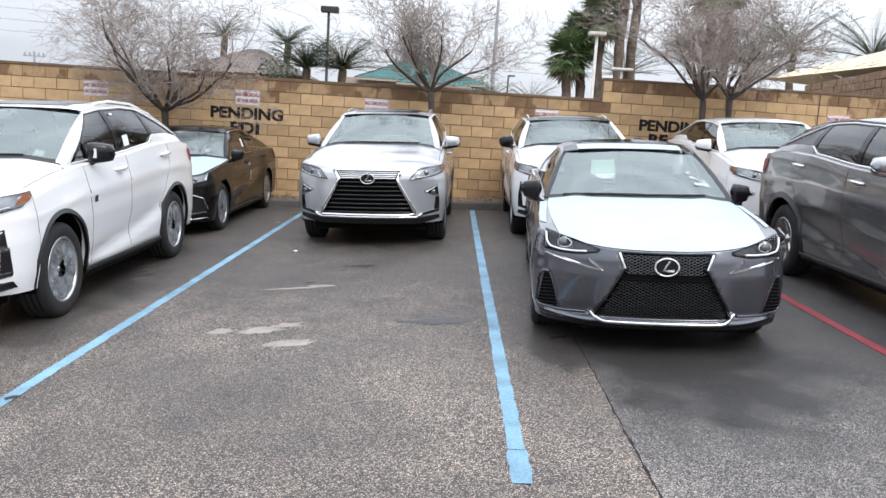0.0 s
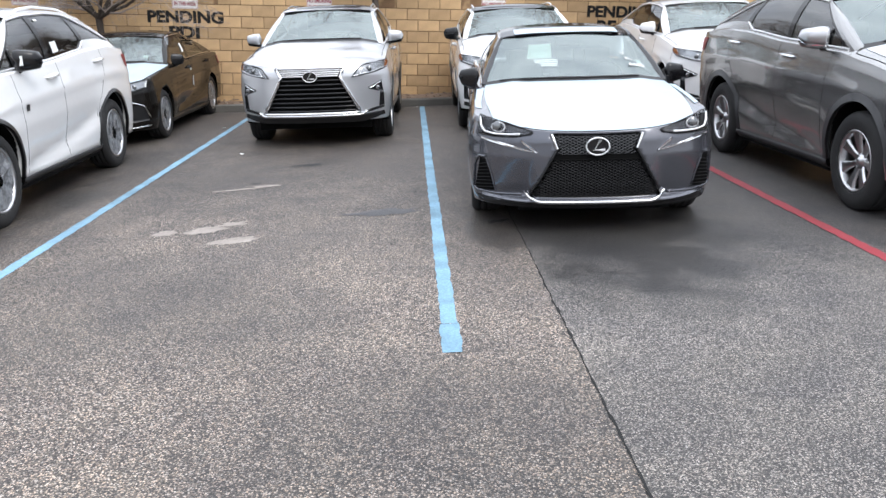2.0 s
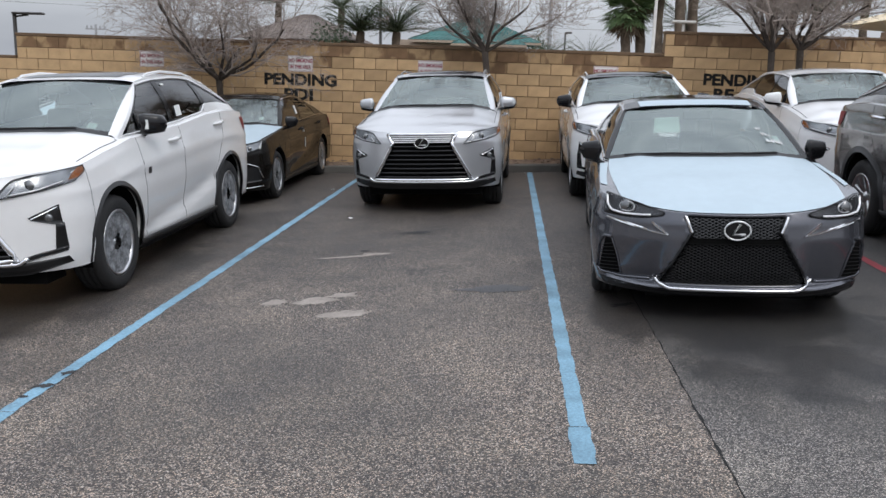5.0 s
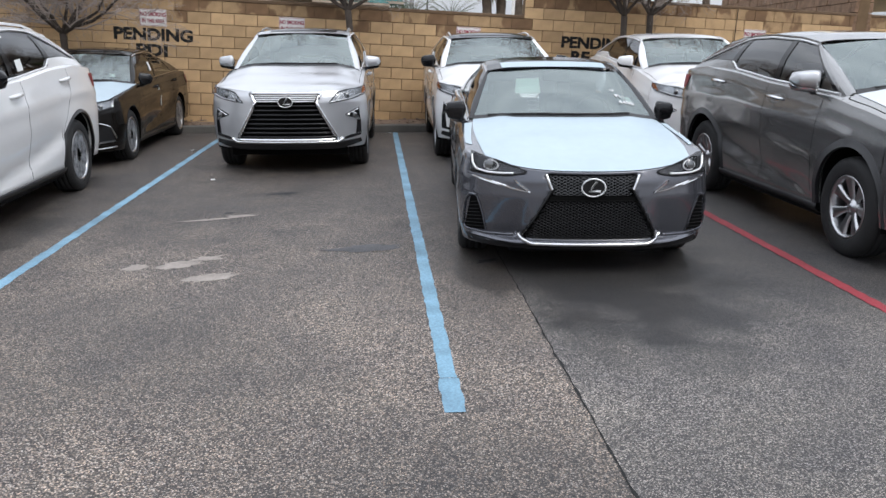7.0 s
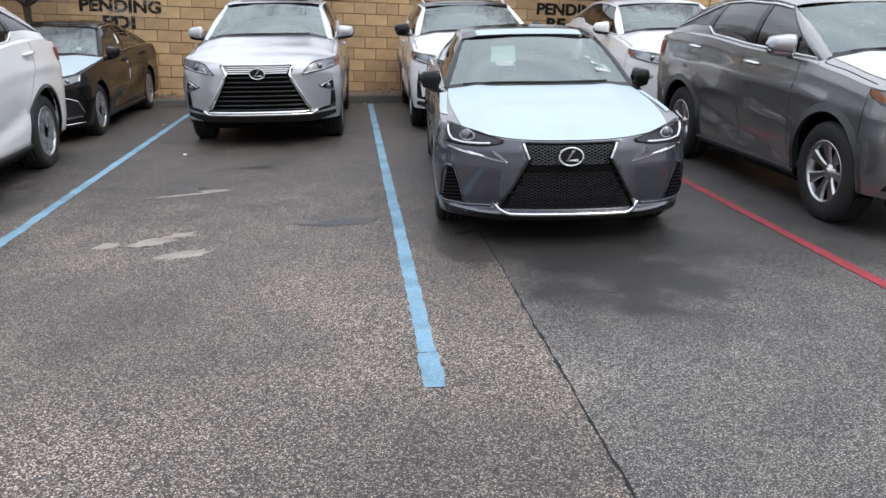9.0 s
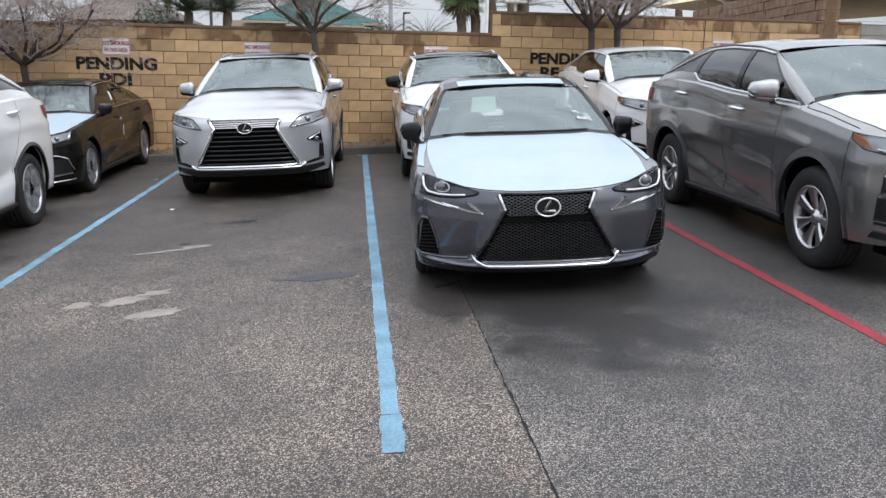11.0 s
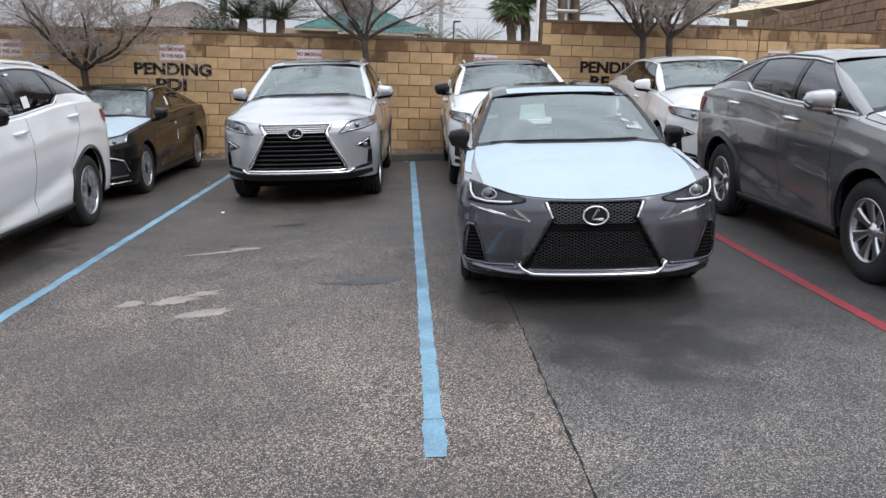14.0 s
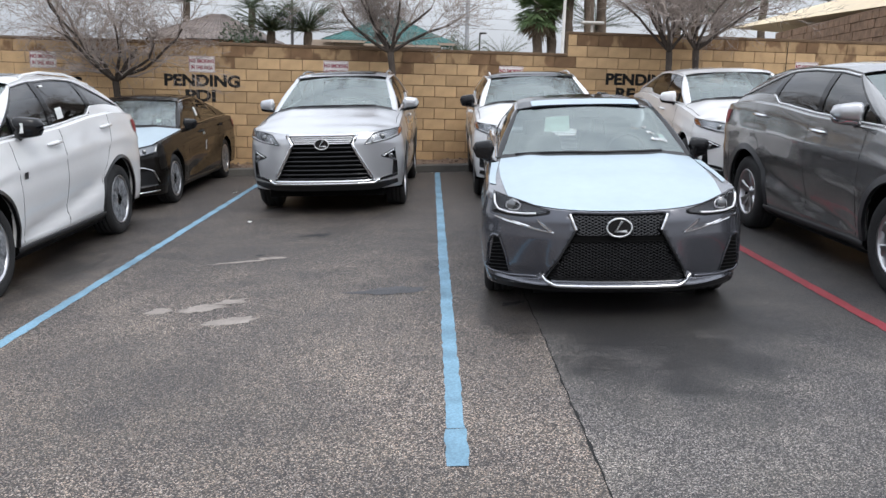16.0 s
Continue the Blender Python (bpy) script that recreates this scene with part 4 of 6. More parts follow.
        for lo in (True, False):
            path = [sh.cabin(sx, k, kick(k) - 0.005 if lo else sweep(k) + 0.01) + Vector((sx * 0.004, 0, 0)) for k in spans(0.03 if suv else 0.01, (0.69 if lo else 0.985) if suv else 0.955, 40)]
            part("window_trim", tube(bmesh.new(), path, 0.010, 5), M_BRIGHT if suv else M_CHROME, car, "chrome window trim", smooth=True)
        if suv:
            path = [sh.cabin(sx, (0.47 - 0.86 * v) / (3.19 - 2.39 * v), v) + Vector((sx * 0.003, 0, 0)) for v in spans(0.03, 0.40, 8)]
            part("window_divider", tube(bmesh.new(), path, 0.012, 5), M_GLOSS, car, smooth=True)
            gap_line = [sh.hood(sx * (0.80 - 0.03 * math.sin(r * 3)), r) + Vector((0, 0, 0.001)) for r in spans(0.22, 0.93, 16)] + [sh.hood(sx * 0.74, 0.955) + Vector((0, 0, 0.001))]
            part("bonnet_gap", tube(bmesh.new(), gap_line, 0.0032, 4), M_DARK, car)
        # front pillar between screen and cabin
        bm = bmesh.new()
        grid(bm, [[sh.screen(sx, v).lerp(sh.cabin(sx, 0, v), q / 3) + Vector((sx * 0.012 * math.sin(math.pi * q / 3), 0, 0.012 * math.sin(math.pi * q / 3))) for q in range(4)] for v in spans(0, 1, 12)])
        part("front_pillar", outward(bm, (0, 2.6, 0.9)), M_GLOSS if key == "IS" else body, car, smooth=True)
        # roof edge between roof sheet and cabin top
        bm = bmesh.new()
        rail = [(sh.rail_y(q / 20) - sh.rail_y(0)) / (sh.rail_y(1) - sh.rail_y(0)) for q in range(21)]
        grid(bm, [[sh.roof(sx, s["wind"][4] + (s["roof_end"] - s["wind"][4]) * q) for q in rail], [sh.cabin(sx, q / 20, 1.0) + Vector((sx * 0.004, 0, 0.012)) for q in range(21)], [sh.cabin(sx, q / 20, 0.97) for q in range(21)]])
        part("roof_edge", outward(bm, (0, 2.6, 0.9)), body, car, smooth=True)
        if suv and rails:
            path = [sh.roof(sx * 0.93, y) + Vector((0, 0, h)) for y, h in ((2.35, -0.005), (2.45, 0.022), (2.8, 0.034), (3.4, 0.032), (3.75, 0.018), (3.9, -0.005))]
            part("roof_rail", tube(bmesh.new(), path, 0.013, 8), M_SATIN if paint != "white" else body, car, "slim metal roof rail", smooth=True)
        # mirror
        my = s["belt"][0] + (0.41 if suv else 0.22)
        mz = sh.zs(my) + (0.10 if suv else 0.075)
        mx = s["W"] + (0.035 if suv else -0.01)
        holder = part("wing_mirror", mirror_mesh(bmesh.new(), sx, (sx * mx, my, mz), (0.112 if suv else 0.094, 0.080 if suv else 0.055, 0.072 if suv else 0.066)), pick if mirror != "silver" else M_SATIN, car, smooth=True)
        arm = bmesh.new()
        tube(arm, [(sx * (s["W"] - 0.10), my + 0.02, mz - 0.115), (sx * (s["W"] - 0.05), my + 0.02, mz - 0.09), (sx * (s["W"] + 0.01), my + 0.01, mz - 0.055)], [0.034, 0.026, 0.03], 8)
        part("mirror_arm", arm, M_TRIM, holder, smooth=True)
        band = bmesh.new()
        mirror_mesh(band, sx, (sx * mx, my + 0.006, mz - 0.030), (0.107 if suv else 0.084, 0.072 if suv else 0.056, 0.068 if suv else 0.06))
        part("mirror_base", band, M_GLOSS if paint != "grey" else M_CHROME, holder, smooth=True)
        # tail lamp
        bm = bmesh.new()
        zt = sh.zs(s["L"] - 0.5)
        grid(bm, [[sh.side(sx, y, zt - d, 0.006) for y in spans(s["L"] - 0.62 + d * 0.5, s["L"] - 0.12, 8)] for d in (0.06, 0.10, 0.15, 0.20)])
        part("tail_lamp", outward(bm, (0, 2.5, 0.6)), M_TAIL, car, "dark red tail lamp", smooth=True)

    # screen, roof, rear
    part("windscreen", sheet(sh.screen, spans(-1, 1, 20), spans(0, 1, 10)), G_WIND, car, smooth=True).visible_shadow = False
    band = sheet(lambda c, v: sh.screen(c, v) + Vector((0, 0.004, -0.003)), spans(-1, 1, 20), spans(0.955, 1.0, 2))
    part("screen_band", band, M_GLOSS, car, "black band along the screen's upper edge")
    part("cowl", sheet(lambda c, v: sh.screen(c, v) + Vector((0, -0.006, 0.004)), spans(-1, 1, 20), spans(-0.02, 0.05, 2)), M_TRIM, car, "black plastic cowl")
    for c0, c1 in ((-0.85, 0.02), (-0.2, 0.72)):
        part("wiper", tube(bmesh.new(), [sh.screen(c, 0.035 + 0.012 * q) + Vector((0, -0.012, 0.008)) for q, c in zip((0, 0.5, 1, 0.8), spans(c0, c1, 3))], 0.007, 5), M_TRIM, car)
    roof = part("roof", sheet(sh.roof, spans(-1, 1, 24), spans(s["wind"][4], s["roof_end"], 26)), M_GLOSS if dark_roof else body, car, smooth=True)
    y0 = s["wind"][4] + 0.16
    if rails or not suv:
        part("sunroof", sheet(lambda c, y: sh.roof(c, y) + Vector((0, 0, 0.005)), spans(-0.72, 0.72, 14), spans(y0, y0 + 0.55, 8)), M_GLOSS, roof, "dark glass sunroof", smooth=True)
    if strip:
        part("roof_film", sheet(lambda c, y: sh.roof(c, y) + Vector((0, 0, 0.007)), spans(-0.80, 0.80, 14), spans(s["wind"][4] - 0.005, s["wind"][4] + 0.26, 6)), M_FILM, roof, "white strip of protective film", smooth=True)
    if suv:
        e = s["roof_end"]
        lip = lambda c, q: sh.roof(c * 0.97, e - 0.02) + Vector((0, q[0] - 0.05 * c * c, q[1]))
        part("roof_spoiler", sheet(lip, spans(-1, 1, 16), ((0.0, 0.004), (0.10, 0.0), (0.20, -0.02), (0.205, -0.035), (0.0, -0.06)), (0, e, 1.2)), body, car, smooth=True)
    ty, tz = s["tail"]
    tail = lambda c, v: sh.roof(c, s["roof_end"]).lerp(Vector((c * 0.70, ty - 0.06 * c * c, tz)), v) + Vector((0, 0.03 * math.sin(math.pi * v), 0.03 * math.sin(math.pi * v)))
    part("rear_window", sheet(tail, spans(-1, 1, 12), spans(0, 1, 8)), G_PRIVACY, car, smooth=True)
    for sx in (-1, 1):
        bm = bmesh.new()
        grid(bm, [[tail(sx, v), sh.cabin(sx, 1, 1 - v)] for v in spans(0, 1, 8)])
        part("rear_pillar", outward(bm, (0, 2.4, 0.8)), body, car, smooth=True)
    deck = bmesh.new()
    grid(deck, [[Vector((c * sh.half(y, sh.zs(y)), y, sh.zs(y) + 0.03 * (1 - c * c) - 0.006)) for c in spans(-1, 1, 12)] for y in spans(ty - 0.25, s["L"] - 0.002, 12)])
    part("boot_lid" if not suv else "tailgate", outward(deck, (0, 3.5, 0)), body, car, smooth=True)

    # inside: tub, dashboard, seats
    bm = boxed(-s["W"] + 0.10, s["W"] - 0.10, 1.1, s["L"] - 0.35, 0.30, 0.34)
    box(bm, -s["W"] + 0.36, s["W"] - 0.36, 0.75 if suv else 0.16, s["L"] - 0.15, 0.20 if suv else 0.15, 0.55)
    a0, a1 = s["axles"][0] + s["arch"], s["axles"][1] - s["arch"]
    box(bm, -s["W"] + 0.08, s["W"] - 0.08, a0, a1, 0.215, 0.30)
    part("underbody", box(bm, -s["W"] + 0.25, s["W"] - 0.25, 0.26, 0.52, s["zb"] - (0.10 if suv else -0.01), 0.50), M_DARK, car)
    zd = sh.zs(1.6)
    xb, yb = s["wind"][0], s["wind"][1]
    dash = bmesh.new()
    grid(dash, [[Vector((c * (xb + 0.08), yb + 0.10 + d + 0.1 * c * c, z)) for c in spans(-1, 1, 10)] for d, z in ((0.0, zd - 0.06), (0.25, zd + 0.0), (0.55, zd + 0.02), (0.66, zd - 0.04), (0.66, zd - 0.35))])
    part("dashboard", dash, M_DASH, car, "dark dashboard", smooth=True)
    for sx in (-1, 1):
        for y, z0, h, w in ((2.55, 0.62, 0.62, 0.25), (3.45, 0.62, 0.58, 0.30)):
            z0 -= 0.0 if suv else 0.20
            bm = bmesh.new()
            rws = []
            for q in range(9):
                v = q / 8
                ww = w * (1 - 0.25 * v ** 3)
                rws.append([(sx * 0.37 + ww * math.cos(g), y + 0.16 * v + 0.09 * math.sin(g), z0 + h * v) for g in spans(0, 2 * math.pi, 12)])
            vr, _ = grid(bm, rws)
            bm.faces.new(vr[-1][:-1])
            tube(bm, [(sx * 0.37 - 0.12, y + 0.17, z0 + h + 0.06), (sx * 0.37 + 0.12, y + 0.17, z0 + h + 0.06)], 0.085, 10)
            part("seat", bm, interior, car, smooth=True)
    wheel_bm = bmesh.new()
    tube(wheel_bm, [(0.37 + 0.18 * math.cos(g), yb + 0.86 + 0.06 * math.sin(g), zd - 0.02 + 0.17 * math.sin(g)) for g in spans(0, 2 * math.pi, 20)], 0.016, 6)
    part("steering_wheel", wheel_bm, M_TRIM, car, smooth=True)
    mid = sh.screen(0, 0.86)
    part("rear_view_mirror", boxed(-0.12, 0.12, mid.y + 0.06, mid.y + 0.10, mid.z - 0.06, mid.z + 0.02, bevel=0.012), M_TRIM, car)

    # lamps, grille and emblem
    face = {"RX": face_rx, "IS": face_is, "ES": face_es}[key]
    face(car, sh, body, paint)
    # film on the bonnet
    if film:
        c1, r0, r1 = film_reach, 0.015, 0.985
        mat = M_FILM if film == "blue" else M_FILM_WHITE

        def cover(c, r):
            edge = c1 * (1 - 0.10 * (1 - r) ** 2) + 0.04 * math.sin(r * 3)
            p = sh.hood(c * edge, r0 + (r1 - r0) * r)
            p.z += 0.004
            p.y -= 0.002
            return p
        part("bonnet_film", sheet(cover, spans(-1, 1, 40), spans(0, 1, 20)), mat, car, "pale protective film stuck on the bonnet", smooth=True)
        if key == "IS":
            for sx in (-1, 1):
                part("fender_film", sheet(lambda c, r: sh.hood(sx * (c + 0.03 * math.sin(r * 5)), r) + Vector((sx * 0.003, 0, 0.004)), spans(0.715, 0.86, 8), spans(0.22, 0.86, 10)), mat, car, "pale protective film stuck on the wing", smooth=True)
    add_wheels(car, s, key, wheels)
    return car, sh


def lamp(car, sh, upper, lower, base, amber, beads):
    """One headlamp: housing, projector beads, amber reflector and clear lens."""
    housing = part("headlight", patch(sh, upper, lower, 0.003, 18, 6, 0.03), base, car, smooth=True)
    for x, z, r in beads:
        bm = bmesh.new()
        c = sh.nose(x, z, 0.004)
        lathe(bm, [(r * 1.35, 0.004), (r * 1.3, -0.004), (r, -0.006), (r * 0.8, -0.012), (0.0, -0.016)], "Y", 20, c)
        part("projector", bm, M_BEAD, housing, smooth=True)
    if amber:
        part("amber_reflector", patch(sh, amber[0], amber[1], 0.006, 10, 3, 0.004), M_AMBER, housing, smooth=True)
    part("lens", patch(sh, upper, lower, 0.016, 18, 6, 0.014), G_LENS, housing, smooth=True)
    ring = upper + lower[::-1]
    part("lamp_edge", nose_tube(sh, ring + ring[:1], 0.004, 0.012, 50, 5), M_TRIM, housing)


def emblem(car, sh, z, rx, rz, out):
    holder = bmesh.new()
    c = sh.nose(0, z, 0)
    y = c.y - out
    tube(holder, [(rx * math.cos(a), y, z + rz * math.sin(a)) for a in spans(0, 2 * math.pi, 28)], 0.0056, 8, cap=False)
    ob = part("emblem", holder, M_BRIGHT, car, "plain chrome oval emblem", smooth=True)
    back = bmesh.new()
    back.faces.new([back.verts.new((rx * math.cos(a), y + 0.006, z + rz * math.sin(a))) for a in spans(0, 2 * math.pi, 28)[:-1]])
    part("emblem_back", back, M_GLOSS, ob)
    bar = bmesh.new()
    tube(bar, [(rx * 0.22, y - 0.001, z + rz * 0.72), (-rx * 0.34, y - 0.001, z - rz * 0.42), (rx * 0.60, y - 0.001, z - rz * 0.42)], 0.0105, 6)
    part("emblem_bar", bar, M_BRIGHT, ob, smooth=True)


def poly_span(poly, z):
    """The half-width of a spindle at height z."""
    right = sorted(((z0, x0) for x0, z0 in poly if x0 > 0), key=lambda q: q[0])
    return lerp_line(right, z)


def lerp_line(table, v):
    if v <= table[0][0]:
        return table[0][1]
    for (a, p), (b, q) in zip(table, table[1:]):
        if v <= b:
            return p + (q - p) * (v - a) / max(b - a, 1e-9)
    return table[-1][1]


def frame_of(sh, radius, out, pts):
    return nose_tube(sh, pts, radius, out, 60, 8)


def bar(sh, z, out, h, deep, shrink=0.03):
    w = poly_span(sh.poly, z) - shrink
    bm = bmesh.new()
    xs = spans(-w, w, 16)
    prof = ((out - deep, h), (out - 0.006, h * 0.9), (out, 0.0), (out - 0.006, -h * 0.9), (out - deep, -h))
    grid(bm, [[sh.nose(x, z, 0) + Vector((0, -o, dz)) for x in xs] for o, dz in prof])
    return outward(bm, (0, 0.3, z))


def face_rx(car, sh, body, paint):
    up = [(0.925, 1.036), (0.80, 1.010), (0.68, 0.990), (0.60, 0.966)]
    lo = [(0.900, 0.935), (0.78, 0.892), (0.62, 0.862), (0.495, 0.846)]
    for f in (lambda q: q, flip_x):
        lamp(car, sh, f(up), f(lo), M_LAMP_BASE, (f([(0.928, 1.034), (0.893, 1.024)]), f([(0.912, 0.965), (0.880, 0.945)])), [(f([(0.70, 0)])[0][0], 0.932, 0.028)])
        part("lamp_brow", nose_tube(sh, f([(0.86, 0.94), (0.74, 0.895), (0.58, 0.868), (0.62, 0.925)]), 0.006, 0.016, 24), M_SATIN, car, "bright L-shaped lamp strip", smooth=True)
        # fog lamp and the slit under it
        part("fog_lamp_surround", patch(sh, f([(0.685, 0.712), (0.845, 0.79)]), f([(0.70, 0.692), (0.86, 0.64)]), 0.006, 10, 4, 0.02), M_GLOSS, car, smooth=True)
        c = sh.nose(f([(0.79, 0)])[0][0], 0.70, 0.008)
        part("fog_lamp", lathe(bmesh.new(), [(0.034, 0.004), (0.03, -0.008), (0.018, -0.012), (0.0, -0.014)], "Y", 16, c), M_BEAD, car, smooth=True)
        part("bumper_slit", patch(sh, f([(0.826, 0.66), (0.866, 0.66)]), f([(0.806, 0.450), (0.868, 0.465)]), 0.004, 5, 6, 0.02), M_GLOSS, car, smooth=True)
        part("bumper_slot", patch(sh, f([(0.862, 0.482), (0.74, 0.462), (0.63, 0.430)]), f([(0.864, 0.452), (0.74, 0.424), (0.63, 0.398)]), 0.005, 10, 3, 0.02), M_GLOSS, car, smooth=True)
        part("fog_lamp_chrome", nose_tube(sh, f([(0.70, 0.70), (0.77, 0.735), (0.835, 0.772)]), 0.006, 0.012, 10), M_CHROME, car, smooth=True)
    part("bumper_lip", patch(sh, [(-0.86, 0.412), (-0.70, 0.400), (-0.62, 0.392), (0.62, 0.392), (0.70, 0.400), (0.86, 0.412)], [(-0.87, 0.365), (-0.62, 0.30), (0.62, 0.30), (0.87, 0.365)], 0.006, 30, 4, 0.03), M_TRIM, car, "black lower bumper lip", smooth=True)
    part("bumper_chrome", nose_tube(sh, [(-0.66, 0.432), (-0.60, 0.392), (0.60, 0.392), (0.66, 0.432)], 0.016, 0.014, 50, 8), M_CHROME, car, smooth=True)
    g = part("grille", patch(sh, [(-0.36, 0.95), (0.36, 0.95)], [(-0.56, 0.41), (0.56, 0.41)], -0.045, 10, 6, 0.004), M_DARK, car, "dark slatted spindle grille")
    for z in (0.936, 0.913, 0.890, 0.867):
        part("grille_bar", bar(sh, z, 0.004, 0.0075, 0.03), M_BRIGHT, g, "thin chrome bar", smooth=True)
    for z in (0.815, 0.762, 0.709, 0.656, 0.603, 0.550, 0.497, 0.447):
        part("grille_bar", bar(sh, z, -0.005, 0.012, 0.045), M_GLOSS, g, smooth=True)
    pl = sh.poly
    part("grille_frame", frame_of(sh, 0.023, 0.004, [pl[0], pl[5], pl[4], pl[3], pl[2], pl[1], pl[0]]), M_CHROME, g, "chrome spindle frame", smooth=True)
    emblem(car, sh, 0.862, 0.085, 0.060, 0.022)


def face_is(car, sh, body, paint):
    up = [(0.800, 0.835), (0.72, 0.815), (0.60, 0.782), (0.44, 0.728)]
    lo = [(0.815, 0.700), (0.70, 0.692), (0.58, 0.692), (0.46, 0.712)]
    for f in (lambda q: q, flip_x):
        lamp(car, sh, f(up), f(lo), M_LAMP_DARK, None, [(f([(0.675, 0)])[0][0], 0.755, 0.036)])
        part("lamp_brow", nose_tube(sh, f([(0.795, 0.815), (0.792, 0.76), (0.770, 0.722), (0.70, 0.708), (0.60, 0.706), (0.53, 0.709)]), 0.0075, 0.018, 24), M_BRIGHT, car, "bright L-shaped lamp strip", smooth=True)
        part("projector_ring", nose_tube(sh, [(f([(0.675, 0)])[0][0] + 0.046 * math.cos(a), 0.755 + 0.032 * math.sin(a)) for a in spans(0, 2 * math.pi, 20)], 0.004, 0.018, 30), M_SATIN, car, smooth=True)
        line = f([(0.80, 0.683), (0.66, 0.655), (0.52, 0.618), (0.415, 0.592)])
        line2 = f([(0.80, 0.672), (0.66, 0.640), (0.52, 0.600), (0.415, 0.586)])
        part("running_light", patch(sh, line, line2, 0.010, 18, 2, 0.012), M_CHROME, car, "chrome edged running light", smooth=True)
        part("running_light", patch(sh, f([(0.525, 0.676), (0.50, 0.66), (0.415, 0.594)]), f([(0.525, 0.664), (0.49, 0.630), (0.425, 0.586)]), 0.012, 8, 2, 0.012), M_CHROME, car, "chrome edged running light", smooth=True)
        part("side_vent", patch(sh, f([(0.812, 0.535), (0.770, 0.525)]), f([(0.850, 0.295), (0.715, 0.290)]), 0.006, 6, 8, 0.02), M_DARK, car, "black side air vent", smooth=True)
        for q in range(8):
            z = 0.50 - q * 0.026
            part("vent_blade", nose_tube(sh, f([(0.770 - 0.007 * q, z), (0.812 + 0.005 * q, z - 0.012)]), 0.003, 0.007, 5, 4), M_MESH, car)
        part("vent_edge", nose_tube(sh, f([(0.775, 0.545), (0.815, 0.552), (0.850, 0.50), (0.862, 0.31), (0.835, 0.284), (0.70, 0.272), (0.52, 0.276)]), 0.009, 0.006, 30), body, car, smooth=True)
        part("vent_crease", nose_tube(sh, f([(0.775, 0.545), (0.735, 0.42), (0.705, 0.282)]), 0.006, 0.004, 16), body, car, smooth=True)
    pl = sh.poly
    g = part("grille", patch(sh, [(-0.30, 0.71), (0.30, 0.71)], [(-0.46, 0.27), (0.46, 0.27)], -0.045, 10, 6, 0.004), M_DARK, car, "black mesh spindle grille")
    # woven mesh: two sets of slanting wires
    for sgn, low, high, coat in ((1, 0.565, 0.71, M_GLOSS), (-1, 0.565, 0.71, M_GLOSS), (1, 0.27, 0.545, M_MESH), (-1, 0.27, 0.545, M_MESH)):
        bm = bmesh.new()
        for q in range(-34, 35):
            x0, run = q * 0.042, []
            for i in range(25):
                z = low + (high - low) * i / 24
                x = x0 + sgn * (z - 0.5) * 2.1
                if abs(x) < poly_span(pl, z) - 0.012:
                    run.append(sh.nose(x, z, 0) + Vector((0, 0.012, 0)))
            if len(run) > 1:
                tube(bm, run, 0.0046, 4)
        part("grille_mesh", bm, coat, g)
    part("grille_bar", patch(sh, [(-0.32, 0.575), (0.32, 0.575)], [(-0.335, 0.535), (0.335, 0.535)], -0.003, 14, 3, 0.02), M_DARK, g, "plain black crossbar", smooth=True)
    part("grille_frame", frame_of(sh, 0.011, 0.006, [pl[0], pl[5]]), M_CHROME, g, smooth=True)
    part("grille_frame", frame_of(sh, 0.011, 0.006, [pl[1], pl[2]]), M_CHROME, g, smooth=True)
    part("grille_frame", frame_of(sh, 0.009, 0.004, [pl[5], pl[4]]), M_GLOSS, g, smooth=True)
    part("grille_frame", frame_of(sh, 0.009, 0.004, [pl[2], pl[3]]), M_GLOSS, g, smooth=True)
    part("bumper_chrome", nose_tube(sh, [(-0.50, 0.295), (-0.455, 0.245), (-0.40, 0.232), (0.40, 0.232), (0.455, 0.245), (0.50, 0.295)], 0.014, 0.010, 50, 8), M_CHROME, car, "bright lower lip", smooth=True)
    part("bumper_lip", patch(sh, [(-0.84, 0.25), (-0.5, 0.225), (0.5, 0.225), (0.84, 0.25)], [(-0.82, 0.20), (-0.5, 0.18), (0.5, 0.18), (0.82, 0.20)], 0.004, 30, 3, 0.03), M_TRIM, car, smooth=True)
    emblem(car, sh, 0.632, 0.080, 0.060, 0.022)


